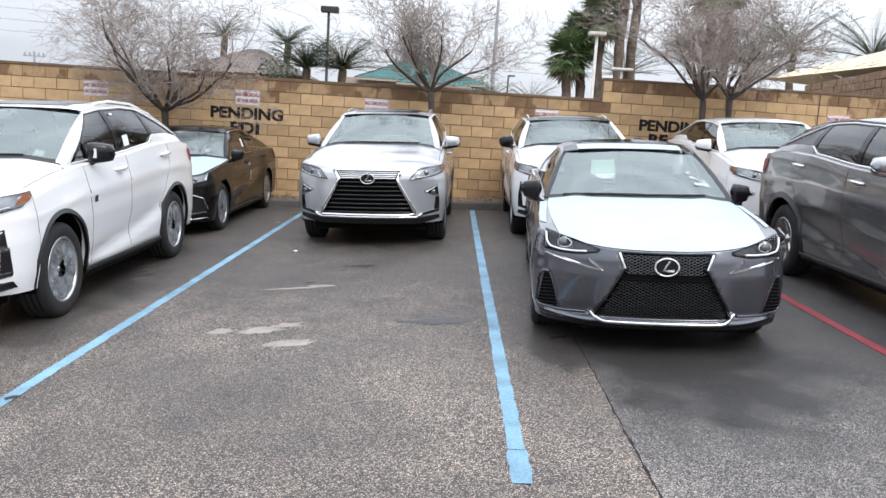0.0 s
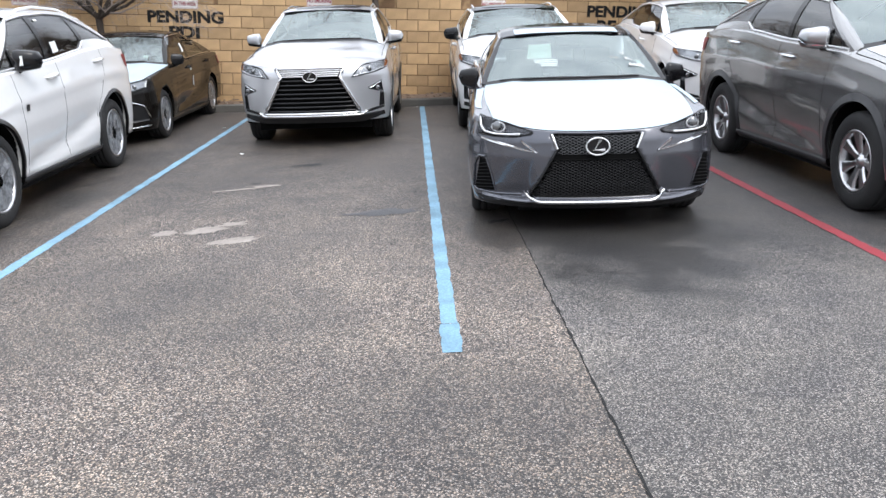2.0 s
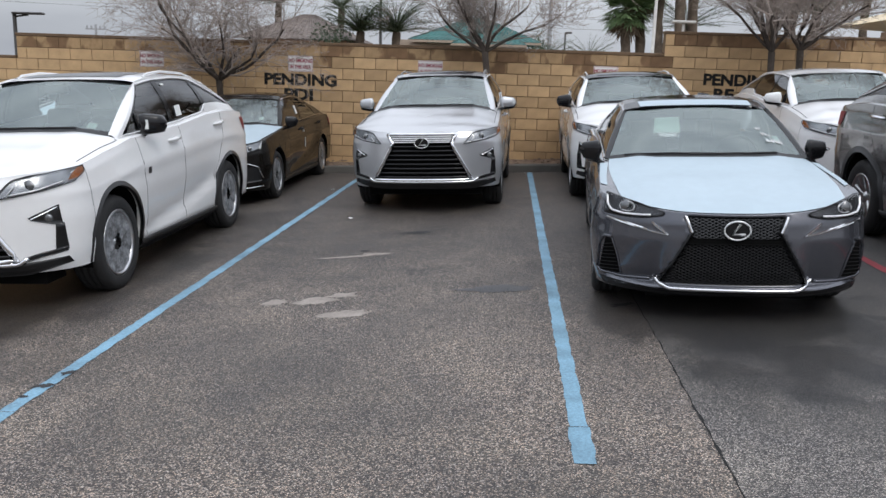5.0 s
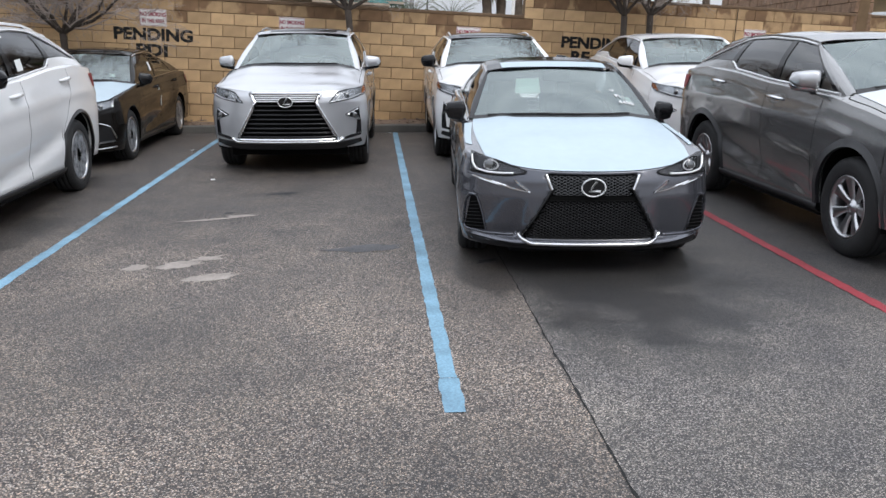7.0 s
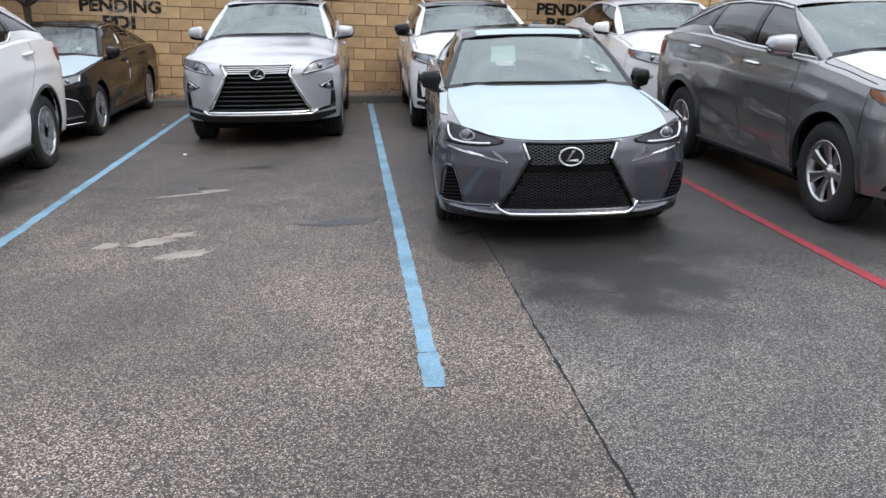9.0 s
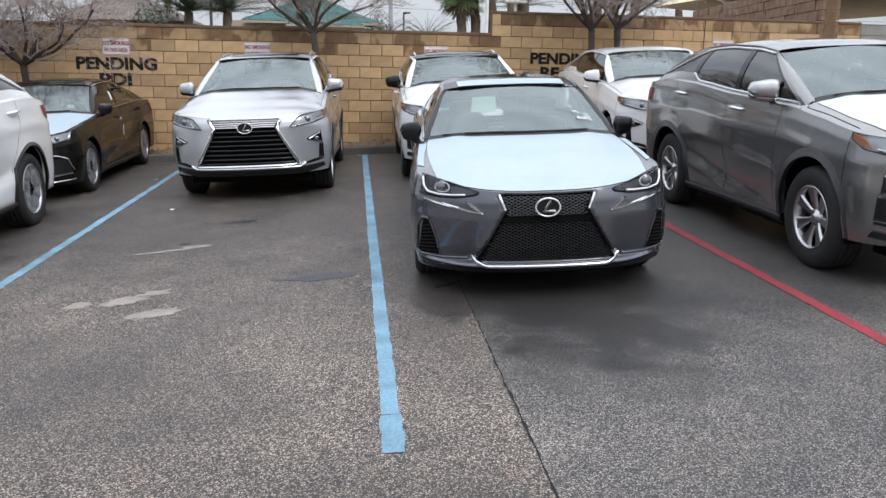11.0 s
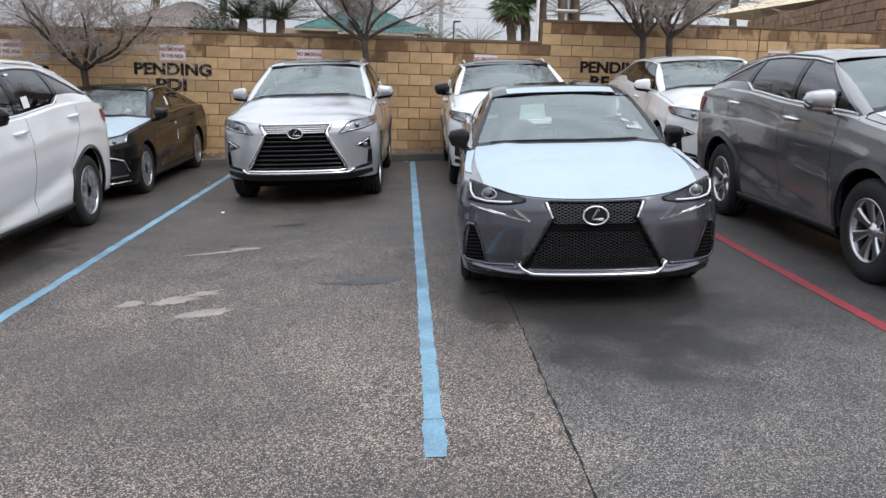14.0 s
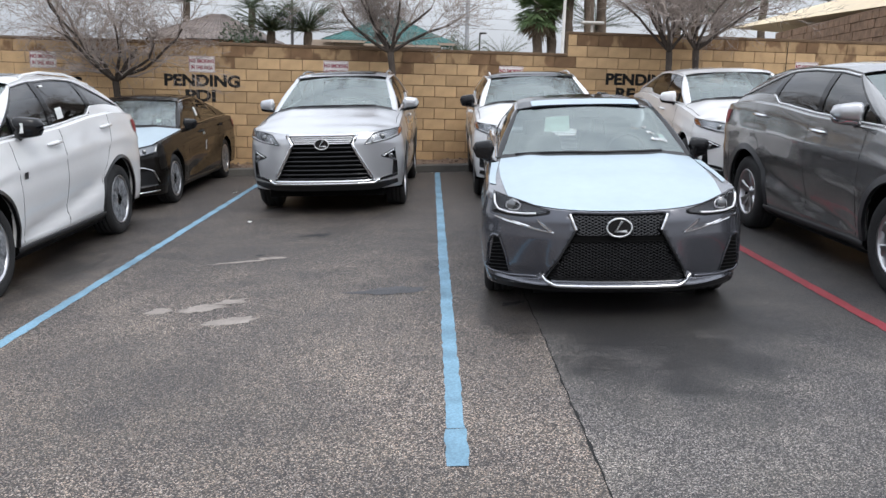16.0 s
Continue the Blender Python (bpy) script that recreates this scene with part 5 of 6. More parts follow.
def face_es(car, sh, body, paint):
    up = [(0.86, 0.84), (0.74, 0.815), (0.60, 0.785), (0.46, 0.755)]
    lo = [(0.855, 0.735), (0.74, 0.70), (0.62, 0.69), (0.50, 0.70)]
    for f in (lambda q: q, flip_x):
        lamp(car, sh, f(up), f(lo), M_LAMP_BASE, None, [(f([(0.66, 0)])[0][0], 0.745, 0.024), (f([(0.74, 0)])[0][0], 0.75, 0.024), (f([(0.58, 0)])[0][0], 0.735, 0.022)])
        part("side_vent", patch(sh, f([(0.84, 0.50), (0.62, 0.56)]), f([(0.86, 0.32), (0.60, 0.29)]), 0.004, 8, 6, 0.02), M_TRIM, car, smooth=True)
        part("vent_chrome", nose_tube(sh, f([(0.62, 0.565), (0.74, 0.55), (0.83, 0.51), (0.87, 0.36)]), 0.009, 0.010, 24), M_CHROME, car, smooth=True)
    g = part("grille", patch(sh, [(-0.28, 0.71), (0.28, 0.71)], [(-0.48, 0.28), (0.48, 0.28)], -0.045, 10, 6, 0.004), M_DARK, car, "dark spindle grille")
    for q in range(-11, 12):
        part("grille_bar", nose_tube(sh, [(q * 0.024, 0.70), (q * 0.024, 0.62), (q * 0.042, 0.29)], 0.006, -0.005, 10, 4), M_GLOSS, g)
    pl = sh.poly
    part("grille_frame", frame_of(sh, 0.012, 0.006, [pl[0], pl[5], pl[4], pl[3], pl[2], pl[1], pl[0]]), M_CHROME, g, "chrome spindle frame", smooth=True)
    part("bumper_chrome", nose_tube(sh, [(-0.86, 0.25), (-0.5, 0.22), (0.5, 0.22), (0.86, 0.25)], 0.010, 0.008, 40, 6), M_CHROME, car, smooth=True)
    emblem(car, sh, 0.63, 0.08, 0.058, 0.02)


def at_lot(x, y, turn=0.0):
    return LOT @ pose(x, y, 0, 0, 0, turn)


silver_suv, rx_shape = build_car(RX, "RX", "suv", "silver SUV with a chrome framed slatted grille by the wall", at_lot(-1.385, 6.55, -1.5), "silver", wheels="six", interior=M_SEAT_PALE)
sedan, is_shape = build_car(IS, "IS", "sedan", "blue-grey sports sedan with pale film covering its bonnet", at_lot(1.125, 2.03, -4.2), "blue_grey", film="blue", film_reach=0.66, wheels="ten", mirror="black", dark_roof=True, strip=True)
grey_suv, _ = build_car(RX_PLAIN, "RX", "suv", "dark grey metallic SUV with seven-spoke wheels beside a red line", at_lot(4.12, 1.52), "grey", film="white", wheels="seven", mirror="silver", arch="wide", rails=False)
white_suv, _ = build_car(RX, "RX", "suv", "white SUV with black arch trim and film covered wheels", at_lot(-4.33, 1.94, 1.2), "white", wheels="film", mirror="black", arch="thin")
black_sedan, es_shape = build_car(ES, "ES", "sedan", "black long sedan with white film on its bonnet", at_lot(-4.48, 7.07, 0.6), "black", film="blue", film_reach=0.80, wheels="film", mirror="black")
white_suv_b, _ = build_car(RX_PLAIN, "RX", "suv", "white SUV with a dark roof backed up to the block wall", at_lot(1.40, 7.2, -1.0), "white", wheels="seven", mirror="black", dark_roof=True)
white_suv_c, _ = build_car(RX_PLAIN, "RX", "suv", "white SUV with white roof and mirrors by the block wall", at_lot(4.20, 6.85, -2.0), "white", wheels="seven", rails=False)


# ---- on the wall: signs and stencilled words ----
def sign(x, top):
    m = WALL @ pose(x, -0.008, top, 0, 0, 0)
    plate = whole("warning_sign", boxed(0, 0.455, -0.003, 0.0, -0.29, 0, bevel=0.001), M_SIGN, "white warning sign with red lettering fixed to the block wall", "sign", m, "warning signs")
    lettering("NO SMOKING", 0.094, M_SIGN_RED, "lettering", plate, pose(0.2275, -0.005, -0.092, 90), 0.001, 0.72, 0.035)
    lettering("IN THIS AREA", 0.094, M_SIGN_RED, "lettering", plate, pose(0.2275, -0.005, -0.205, 90), 0.001, 0.67, 0.035)
    edge = bmesh.new()
    for a, b, c, d in ((0.008, 0.447, -0.014, -0.008), (0.008, 0.447, -0.282, -0.276), (0.008, 0.014, -0.276, -0.014), (0.441, 0.447, -0.276, -0.014)):
        box(edge, a, b, -0.0045, -0.0035, c, d)
    part("border", edge, M_SIGN_RED, plate)


for sx, sz in ((-7.31, 1.866), (-4.54, 1.866), (-2.13, 1.852), (1.12, 1.852), (6.85, 2.10)):
    sign(sx, sz)


def stencil(text, left, right, bottom, top):
    """Words painted on the wall, fitted between two ends."""
    holder = thing("painted_words", "black stencilled words painted on the block wall", "lettering", WALL @ pose((left + right) / 2, -0.0065, (top + bottom) / 2), "painted words", "structure")
    ob = lettering(text, (top - bottom) * 1.40, M_PAINT_BLACK, "lettering", holder, pose(0, 0, 0, 90), 0.0012, 1.0, 0.044)
    xs = [v.co.x for v in ob.data.vertices]
    k = (right - left) / (max(xs) - min(xs))
    ob.data.transform(Matrix.Diagonal((k, 1, 1, 1)))


stencil("PENDING", -4.99, -3.64, 1.32, 1.52)
stencil("PDI", -4.62, -4.08, 1.05, 1.25)
stencil("PENDING", 3.16, 4.51, 1.565, 1.765)
stencil("RE", 3.36, 3.74, 1.30, 1.50)
stencil("G", -6.62, -6.43, 1.22, 1.42)

# ---- marks on the asphalt ----
M_SILT = material("dried_pale_silt", (0.31, 0.275, 0.245), 0.9, vary=0.18, scale=9, fine=60, bump=0.3)
M_OIL = material("dark_oil_stain", (0.055, 0.056, 0.060), 0.45, vary=0.25, scale=5, fine=60, bump=0.3)
M_TAR = material("dark_tar_patch", (0.026, 0.026, 0.027), 0.6, vary=0.3, scale=9, fine=60, bump=0.4)


def blot(name, label, mat, cx, cy, a, b, turn, seed, z=0.0035):
    bm = bmesh.new()
    ring = []
    for k in range(56):
        g = 2 * math.pi * k / 56
        r = 1 + 0.6 * noise.noise(Vector((math.cos(g) * 1.3 + seed, math.sin(g) * 1.3, seed))) + 0.40 * noise.noise(Vector((math.cos(g) * 4 + seed, math.sin(g) * 4, 3)))
        x, y = a * r * math.cos(g), b * r * math.sin(g)
        t = radians(turn)
        ring.append(bm.verts.new((cx + x * math.cos(t) - y * math.sin(t), cy + x * math.sin(t) + y * math.cos(t), z)))
    bm.faces.new(ring)
    whole(name, bm, mat, label, "ground stain", LOT, "ground stains", "structure")


for q in ((-2.06, 2.50, 0.10, 0.07, 30, 1.1), (-1.78, 2.54, 0.16, 0.085, 35, 2.3), (-1.60, 2.72, 0.13, 0.055, 30, 6.2), (-1.51, 2.20, 0.19, 0.065, 18, 4.9), (-1.81, 4.10, 0.26, 0.028, 19, 8.4), (-1.56, 4.22, 0.12, 0.05, 10, 9.5)):
    blot("silt_patch", "dried pale silt patch on the asphalt", M_SILT, *q)
for q in ((-0.42, 2.94, 0.32, 0.10, 8, 15.7),):
    blot("oil_stain", "dark oily stain on the asphalt", M_OIL, *q)
for q in ((-1.30, 5.32, 0.16, 0.07, 8, 21.1), (-1.72, 4.36, 0.045, 0.03, 8, 22.1), (0.47, 2.50, 0.10, 0.035, 30, 24.8)):
    blot("tar_patch", "small dark tar patch on the asphalt", M_TAR, *q)


def litter():
    rnd = random.Random(3)
    bm = bmesh.new()
    for _ in range(420):
        x, y = rnd.uniform(-7, 7), rnd.uniform(11.2, 12.2)
        r = rnd.uniform(0.012, 0.035)
        m = Matrix.Translation((x, y, 0.115 + r * 0.3)) @ Matrix.Diagonal((r, r * rnd.uniform(0.6, 1), r * 0.6, 1)) @ Matrix.Rotation(rnd.uniform(0, 6), 4, "Z")
        bmesh.ops.create_icosphere(bm, subdivisions=1, radius=1, matrix=m)
    whole("gravel", bm, material("brown_gravel_stones", (0.24, 0.18, 0.14), 0.9, vary=0.3, scale=20), "loose brown gravel stones in the planter bed", "gravel", LOT, kind="stuff")
    for x, y in ((-0.12, 10.80), (-3.0, 8.75), (-2.23, 6.17)):
        bm = bmesh.new()
        grid(bm, [[(x + i * 0.016 + rnd.uniform(-0.006, 0.006), y + j * 0.012 + rnd.uniform(-0.006, 0.006), 0.006 + rnd.uniform(0, 0.018)) for i in range(4)] for j in range(3)])
        whole("paper_scrap", bm, M_PAPER, "crumpled white paper scrap on the asphalt", "litter", LOT, "scraps")


for q in ((-2.86, 0.78, 0.05, 0.03, 20, 31.0), (-2.83, 0.98, 0.045, 0.025, 60, 32.0), (-2.88, 0.62, 0.03, 0.02, 0, 33.0)):
    blot("tar_smudge", "dark tar smudge across the blue line", M_TAR, *q, 0.0062)
litter()

# ---- trees ----
M_BARK = material("dark_bark", (0.050, 0.038, 0.030), 0.9, vary=0.3, scale=8, fine=60, bump=0.8, bump_scale=40)
M_TWIG = material("grey_brown_twigs", (0.31, 0.26, 0.23), 0.85, vary=0.25, scale=3, fine=30)
M_PALM_TRUNK = material("fibrous_palm_trunk", (0.13, 0.10, 0.075), 0.95, vary=0.35, scale=2.5, fine=18, bump=1.0, bump_scale=14)
M_FROND = material("grey_green_palm_leaf", (0.085, 0.115, 0.062), 0.6, vary=0.3, scale=2, fine=9)
M_FAN = material("deep_green_palm_leaf", (0.12, 0.18, 0.075), 0.6, vary=0.35, scale=2, fine=9)
M_SHRUB = material("dark_evergreen_leaf", (0.040, 0.062, 0.030), 0.6, vary=0.3, scale=2, fine=9)
M_DRY = material("dry_palm_skirt", (0.17, 0.13, 0.09), 0.9, vary=0.3, scale=2, fine=9)


def bare_tree(foot, crotch, spread, height, seed, limbs, lean=0.0, low=0.25, droop=1.0):
    """A leafless desert tree: short dark trunk, spreading limbs, dense fine twigs."""
    rnd = random.Random(seed)
    tree = thing("bare_tree", "leafless spreading tree with fine grey twigs by the wall", "tree", None, "bare trees")
    wood, twigs = bmesh.new(), bmesh.new()
    foot, crotch = Vector(foot), Vector(crotch)
    mid = foot.lerp(crotch, 0.5) + Vector((rnd.uniform(-0.05, 0.05), 0, 0))
    tube(wood, [foot - Vector((0, 0, 0.2)), mid, crotch], [0.070, 0.052, 0.06], 9)

    def grow(p, d, length, radius, level):
        steps = 6 if level < 2 else 4 if level < 4 else 3
        path, rads = [p.copy()], [radius]
        for i in range(steps):
            d = (d + Vector((rnd.uniform(-1, 1), rnd.uniform(-1, 1), rnd.uniform(-0.7, 0.9))) * (0.30 if level < 2 else 0.42)).normalized()
            d.z += 0.03 if level < 3 else -0.07 * droop
            p = p + d * (length / steps)
            path.append(p.copy())
            rads.append(radius * (1 - 0.55 * (i + 1) / steps))
        tube(wood if level < 2 else twigs, path, rads, 7 if level < 2 else 5 if level < 3 else 3, cap=False)
        if level >= 5:
            return
        kids = (0, 6, 5, 5, 4)[level]
        for k in range(kids):
            j = rnd.randrange(1, len(path)) if k else len(path) - 1
            q = path[j]
            side = Vector((rnd.uniform(-1, 1), rnd.uniform(-1, 1), rnd.uniform(-0.45, 0.75)))
            nd = (d * 0.75 + side * 0.8).normalized()
            grow(q, nd, length * rnd.uniform(0.50, 0.76), max(rads[j] * 0.58, 0.0032), level + 1)

    for k in range(limbs):
        a = 2 * math.pi * (k + rnd.uniform(-0.25, 0.25)) / limbs
        out = rnd.uniform(0.55, 1.0)
        d = Vector((math.cos(a) * spread * out + lean, math.sin(a) * spread * 0.7 * out, height * rnd.uniform(low, 0.62)))
        grow(crotch, d.normalized(), d.length * 0.66, rnd.uniform(0.026, 0.040), 1)
    part("trunk", wood, M_BARK, tree, "dark rough trunk and limbs", smooth=True)
    part("crown", twigs, M_TWIG, tree, "dense pale grey twigs")
    return tree


bare_tree((-5.55, 11.55, -0.2), (-5.66, 11.50, 1.38), 2.6, 2.5, 11, 11, -0.25, 0.30, 1.3)
bare_tree((-0.72, 11.75, 0.0), (-0.88, 11.70, 2.02), 1.5, 2.4, 23, 9, 0.0, 0.40, 0.3)
bare_tree((4.22, 11.9, 0.2), (4.10, 11.8, 2.18), 1.5, 2.4, 35, 8, -0.6, 0.38, 0.4)
bare_tree((4.72, 11.9, 0.25), (4.58, 11.8, 2.22), 1.65, 2.4, 47, 8, 0.25, 0.36, 0.4)


def frond(bm, base, a, rise, length, rnd, leaf=0.34, droop=1.0):
    """One feather leaf: an arching rib with a leaflet every few centimetres on both sides."""
    d = Vector((math.cos(a), math.sin(a), 0))
    pts = []
    for i in range(13):
        s = i / 12
        pts.append(base + d * (length * s * math.cos(rise * (1 - 0.5 * s))) + Vector((0, 0, length * (math.sin(rise) * s - droop * 0.62 * s * s))))
    tube(bm, pts, [0.02 * (1 - 0.85 * i / 12) for i in range(13)], 3, cap=False)
    side = d.cross(Vector((0, 0, 1)))
    for i in range(2, 25):
        s = i / 25
        p = pts[min(11, int(s * 12))].lerp(pts[min(12, int(s * 12) + 1)], s * 12 % 1)
        ln = leaf * (0.5 + 1.1 * s * (1 - s) * 2) * rnd.uniform(0.85, 1.15)
        for q in (-1, 1):
            tip = p + side * q * ln * 0.8 + d * ln * 0.5 + Vector((0, 0, ln * rnd.uniform(-0.25, 0.35)))
            bm.faces.new([bm.verts.new(v) for v in (p - d * 0.018, p + d * 0.018, tip)])


def date_palm(x, y, crown, size, seed, fronds=46, mat=None):
    rnd = random.Random(seed)
    tree = thing("date_palm", "feathery grey-green date palm behind the wall", "palm tree", None, "date palms")
    z0 = lot_z(x, y)
    rows = [(x + 0.03 * math.sin(i), y, z0 - 0.2 + (crown - z0 + 0.2) * i / 14) for i in range(15)]
    part("trunk", tube(bmesh.new(), rows, [0.165 + 0.02 * (i % 2) for i in range(15)], 10), M_PALM_TRUNK, tree, smooth=True)
    bm = bmesh.new()
    for k in range(fronds):
        frond(bm, Vector((x, y, crown)), 2.4 * k + rnd.uniform(-0.2, 0.2), rnd.uniform(0.1, 1.5), size * rnd.uniform(0.95, 1.3), rnd, size * 0.24, rnd.uniform(0.15, 0.5))
    part("crown", bm, mat or M_FROND, tree)


def fan_palm(x, y, crown, size, seed, leaves=85):
    rnd = random.Random(seed)
    tree = thing("fan_palm", "tall fan palm with deep green leaves and a rough trunk", "palm tree", None, "fan palms")
    z0 = lot_z(x, y)
    rows = [(x + 0.05 * math.sin(i * 0.9 + seed), y, z0 - 0.2 + (crown - z0 + 0.2) * i / 16) for i in range(17)]
    part("trunk", tube(bmesh.new(), rows, [0.27 - 0.004 * i + 0.025 * (i % 2) for i in range(17)], 10), M_PALM_TRUNK, tree, smooth=True)
    green, dry = bmesh.new(), bmesh.new()
    for k in range(leaves):
        a, e = 2.4 * k, rnd.uniform(-1.25, 1.3)
        bm = dry if e < -0.85 else green
        d = Vector((math.cos(a) * math.cos(e), math.sin(a) * math.cos(e), math.sin(e)))
        stem = Vector((x, y, crown)) + d * size * rnd.uniform(0.35, 0.6)
        tube(bm, [(x, y, crown), stem], 0.018, 3, cap=False)
        u = d.cross(Vector((0, 0, 1))).normalized()
        v = u.cross(d)
        for i in range(15):
            g = radians(-105 + 15 * i)
            ray = (d * math.cos(g) + u * math.sin(g)).normalized()
            tip = stem + ray * size * 0.55 * rnd.uniform(0.8, 1.1) + Vector((0, 0, -0.16 * size * rnd.uniform(0.3, 1.3)))
            w = u.cross(ray).normalized() * 0.0 + ray.cross(v).normalized() * 0.035 * size
            mid = stem.lerp(tip, 0.55)
            bm.faces.new([bm.verts.new(q) for q in (stem, mid + w, tip, mid - w)])
    part("crown", green, M_FAN, tree)
    if len(dry.faces):
        part("dry_skirt", dry, M_DRY, tree, "hanging dry brown leaves")


date_palm(-6.84, 32, 3.30, 1.6, 3, 84)
date_palm(-5.31, 32, 3.32, 1.55, 4, 84)
date_palm(1.9, 50, 2.9, 1.5, 5, 34)
date_palm(4.37, 50, 2.75, 1.7, 6, 38)
date_palm(-12.6, 40, 5.0, 1.3, 19, 44)
date_palm(-9.3, 40, 4.8, 1.3, 20, 44)
date_palm(15.2, 36, 5.6, 2.5, 7, 52)
date_palm(18.9, 36, 5.5, 2.6, 8, 52)
date_palm(11.0, 30, 4.3, 2.6, 9, 60)
date_palm(8.6, 42, 4.4, 2.4, 10, 50)
fan_palm(5.0, 38, 5.05, 1.5, 12)
fan_palm(5.75, 38.5, 6.1, 1.5, 13)
fan_palm(6.5, 38, 7.0, 1.5, 14)
fan_palm(7.4, 37.5, 9.2, 1.7, 15)
fan_palm(8.3, 39, 10.0, 1.7, 16)
fan_palm(12.1, 39, 9.0, 1.8, 17)
fan_palm(13.3, 40, 9.6, 1.8, 18)


def shrub(x, y, w, h, seed):
    """A dense dark evergreen bush of many small leaves."""
    rnd = random.Random(seed)
    bm = bmesh.new()
    for _ in range(3000):
        v = Vector((rnd.gauss(0, 1), rnd.gauss(0, 1), rnd.gauss(0, 1))).normalized() * rnd.uniform(0.5, 1.0)
        lump = 1 + 0.35 * noise.noise(v * 2.2 + Vector((seed, 0, 0)))
        c = Vector((x + v.x * w * lump, y + v.y * w * 0.7 * lump, lot_z(x, y) + h * 0.5 + v.z * h * 0.5 * lump))
        a = Vector((rnd.uniform(-1, 1), rnd.uniform(-1, 1), rnd.uniform(-1, 1))).normalized() * 0.075
        b = a.orthogonal().normalized() * 0.035
        bm.faces.new([bm.verts.new(q) for q in (c - a, c + b, c + a, c - b)])
    ob = thing("evergreen_shrub", "dense dark green shrub rising behind the wall", "shrub", None, "shrubs")
    part("foliage", bm, M_SHRUB, ob)
    part("stem", tube(bmesh.new(), [(x, y, lot_z(x, y) - 0.1), (x, y, lot_z(x, y) + h * 0.5)], [0.12, 0.05], 7), M_BARK, ob)


shrub(-7.9, 31, 1.1, 4.0, 2)
shrub(1.2, 52, 1.2, 4.6, 3)

# ---- buildings beyond the wall ----
M_TEAL = material("teal_roof_tile", (0.028, 0.125, 0.115), 0.55, vary=0.22, scale=1.2, fine=7)
M_STUCCO = material("beige_stucco", (0.42, 0.34, 0.27), 0.9, vary=0.1, scale=2, fine=30, bump=0.3)
M_ROOF = material("grey_brown_roof_tile", (0.17, 0.14, 0.125), 0.8, vary=0.2, scale=1.5, fine=8)
M_BRICK = material("brown_split_face_block", (0.24, 0.15, 0.095), 0.95, vary=0.28, scale=5, fine=40, bump=1.0, bump_scale=22)
M_CANVAS = material("cream_canopy_sheet", (0.76, 0.63, 0.44), 0.75, vary=0.08, scale=1.5, fine=20)
M_POLE_DARK = material("dark_bronze_pole", (0.045, 0.042, 0.04), 0.5, 0.3, vary=0.1)
M_POLE_PALE = material("pale_painted_pole", (0.55, 0.53, 0.50), 0.6, vary=0.1)
M_GALV = material("galvanised_steel", (0.42, 0.43, 0.45), 0.5, 0.6, vary=0.1)


def hip_roof(bm, x0, x1, y0, y1, eave, ridge, inset, waves=0):
    """A hipped roof with ribbed slopes."""
    cx0, cx1, cy = x0 + inset, x1 - inset, (y0 + y1) / 2
    r0, r1 = Vector((cx0, cy, ridge)), Vector((cx1, cy, ridge))
    c = [Vector((x0, y0, eave)), Vector((x1, y0, eave)), Vector((x1, y1, eave)), Vector((x0, y1, eave))]
    for a, b, t0, t1 in ((c[0], c[1], r0, r1), (c[1], c[2], r1, r1), (c[2], c[3], r1, r0), (c[3], c[0], r0, r0)):
        n = max(2, int((b - a).length / 0.13))
        nor = (b - a).cross(t0 - a).normalized()
        rows = []
        for j in range(13):
            row = []
            for i in range(n + 1):
                s = i / n
                p = a.lerp(b, s).lerp(t0.lerp(t1, s), j / 12)
                row.append(p + nor * (0.035 * (i % 2) + 0.02 * (j % 2)))
            rows.append(row)
        grid(bm, rows)
    return bm


def pavilion():
    ob = thing("pavilion", "low beige building with a teal tiled hip roof", "building")
    base = lot_z(-2, 40)
    body = boxed(-4.9, 0.3, 38.4, 42.8, base, 3.15)
    part("wall", body, M_STUCCO, ob, "beige stucco wall")
    part("roof", hip_roof(bmesh.new(), -5.5, 0.95, 37.8, 43.4, 3.27, 4.55, 2.9), M_TEAL, ob, "teal ribbed tile roof")
    porch = hip_roof(bmesh.new(), -3.3, 0.25, 36.6, 39.4, 3.10, 3.72, 1.3)
    part("porch_roof", porch, M_TEAL, ob, "teal tiled porch roof")
    part("porch_wall", boxed(-3.1, 0.05, 36.9, 38.3, base, 2.98), M_STUCCO, ob)
    part("fascia", boxed(-5.52, 0.97, 37.76, 37.80, 3.16, 3.27), M_STUCCO, ob)
    part("porch_fascia", boxed(-3.32, 0.27, 36.56, 36.60, 3.00, 3.10), M_STUCCO, ob)
    part("annex", boxed(-6.3, -5.0, 39, 42, base, 3.3), M_STUCCO, ob)


def house():
    ob = thing("house", "far house with a grey-brown tiled hip roof", "building")
    base = lot_z(-10, 34)
    part("wall", boxed(-12.0, -7.9, 33.6, 38.0, base, 2.95), material("orange_brown_stucco", (0.34, 0.20, 0.13), 0.9, vary=0.15, scale=2), ob)
    part("roof", hip_roof(bmesh.new(), -12.6, -7.3, 33.0, 38.6, 2.95, 4.15, 2.4), M_ROOF, ob)


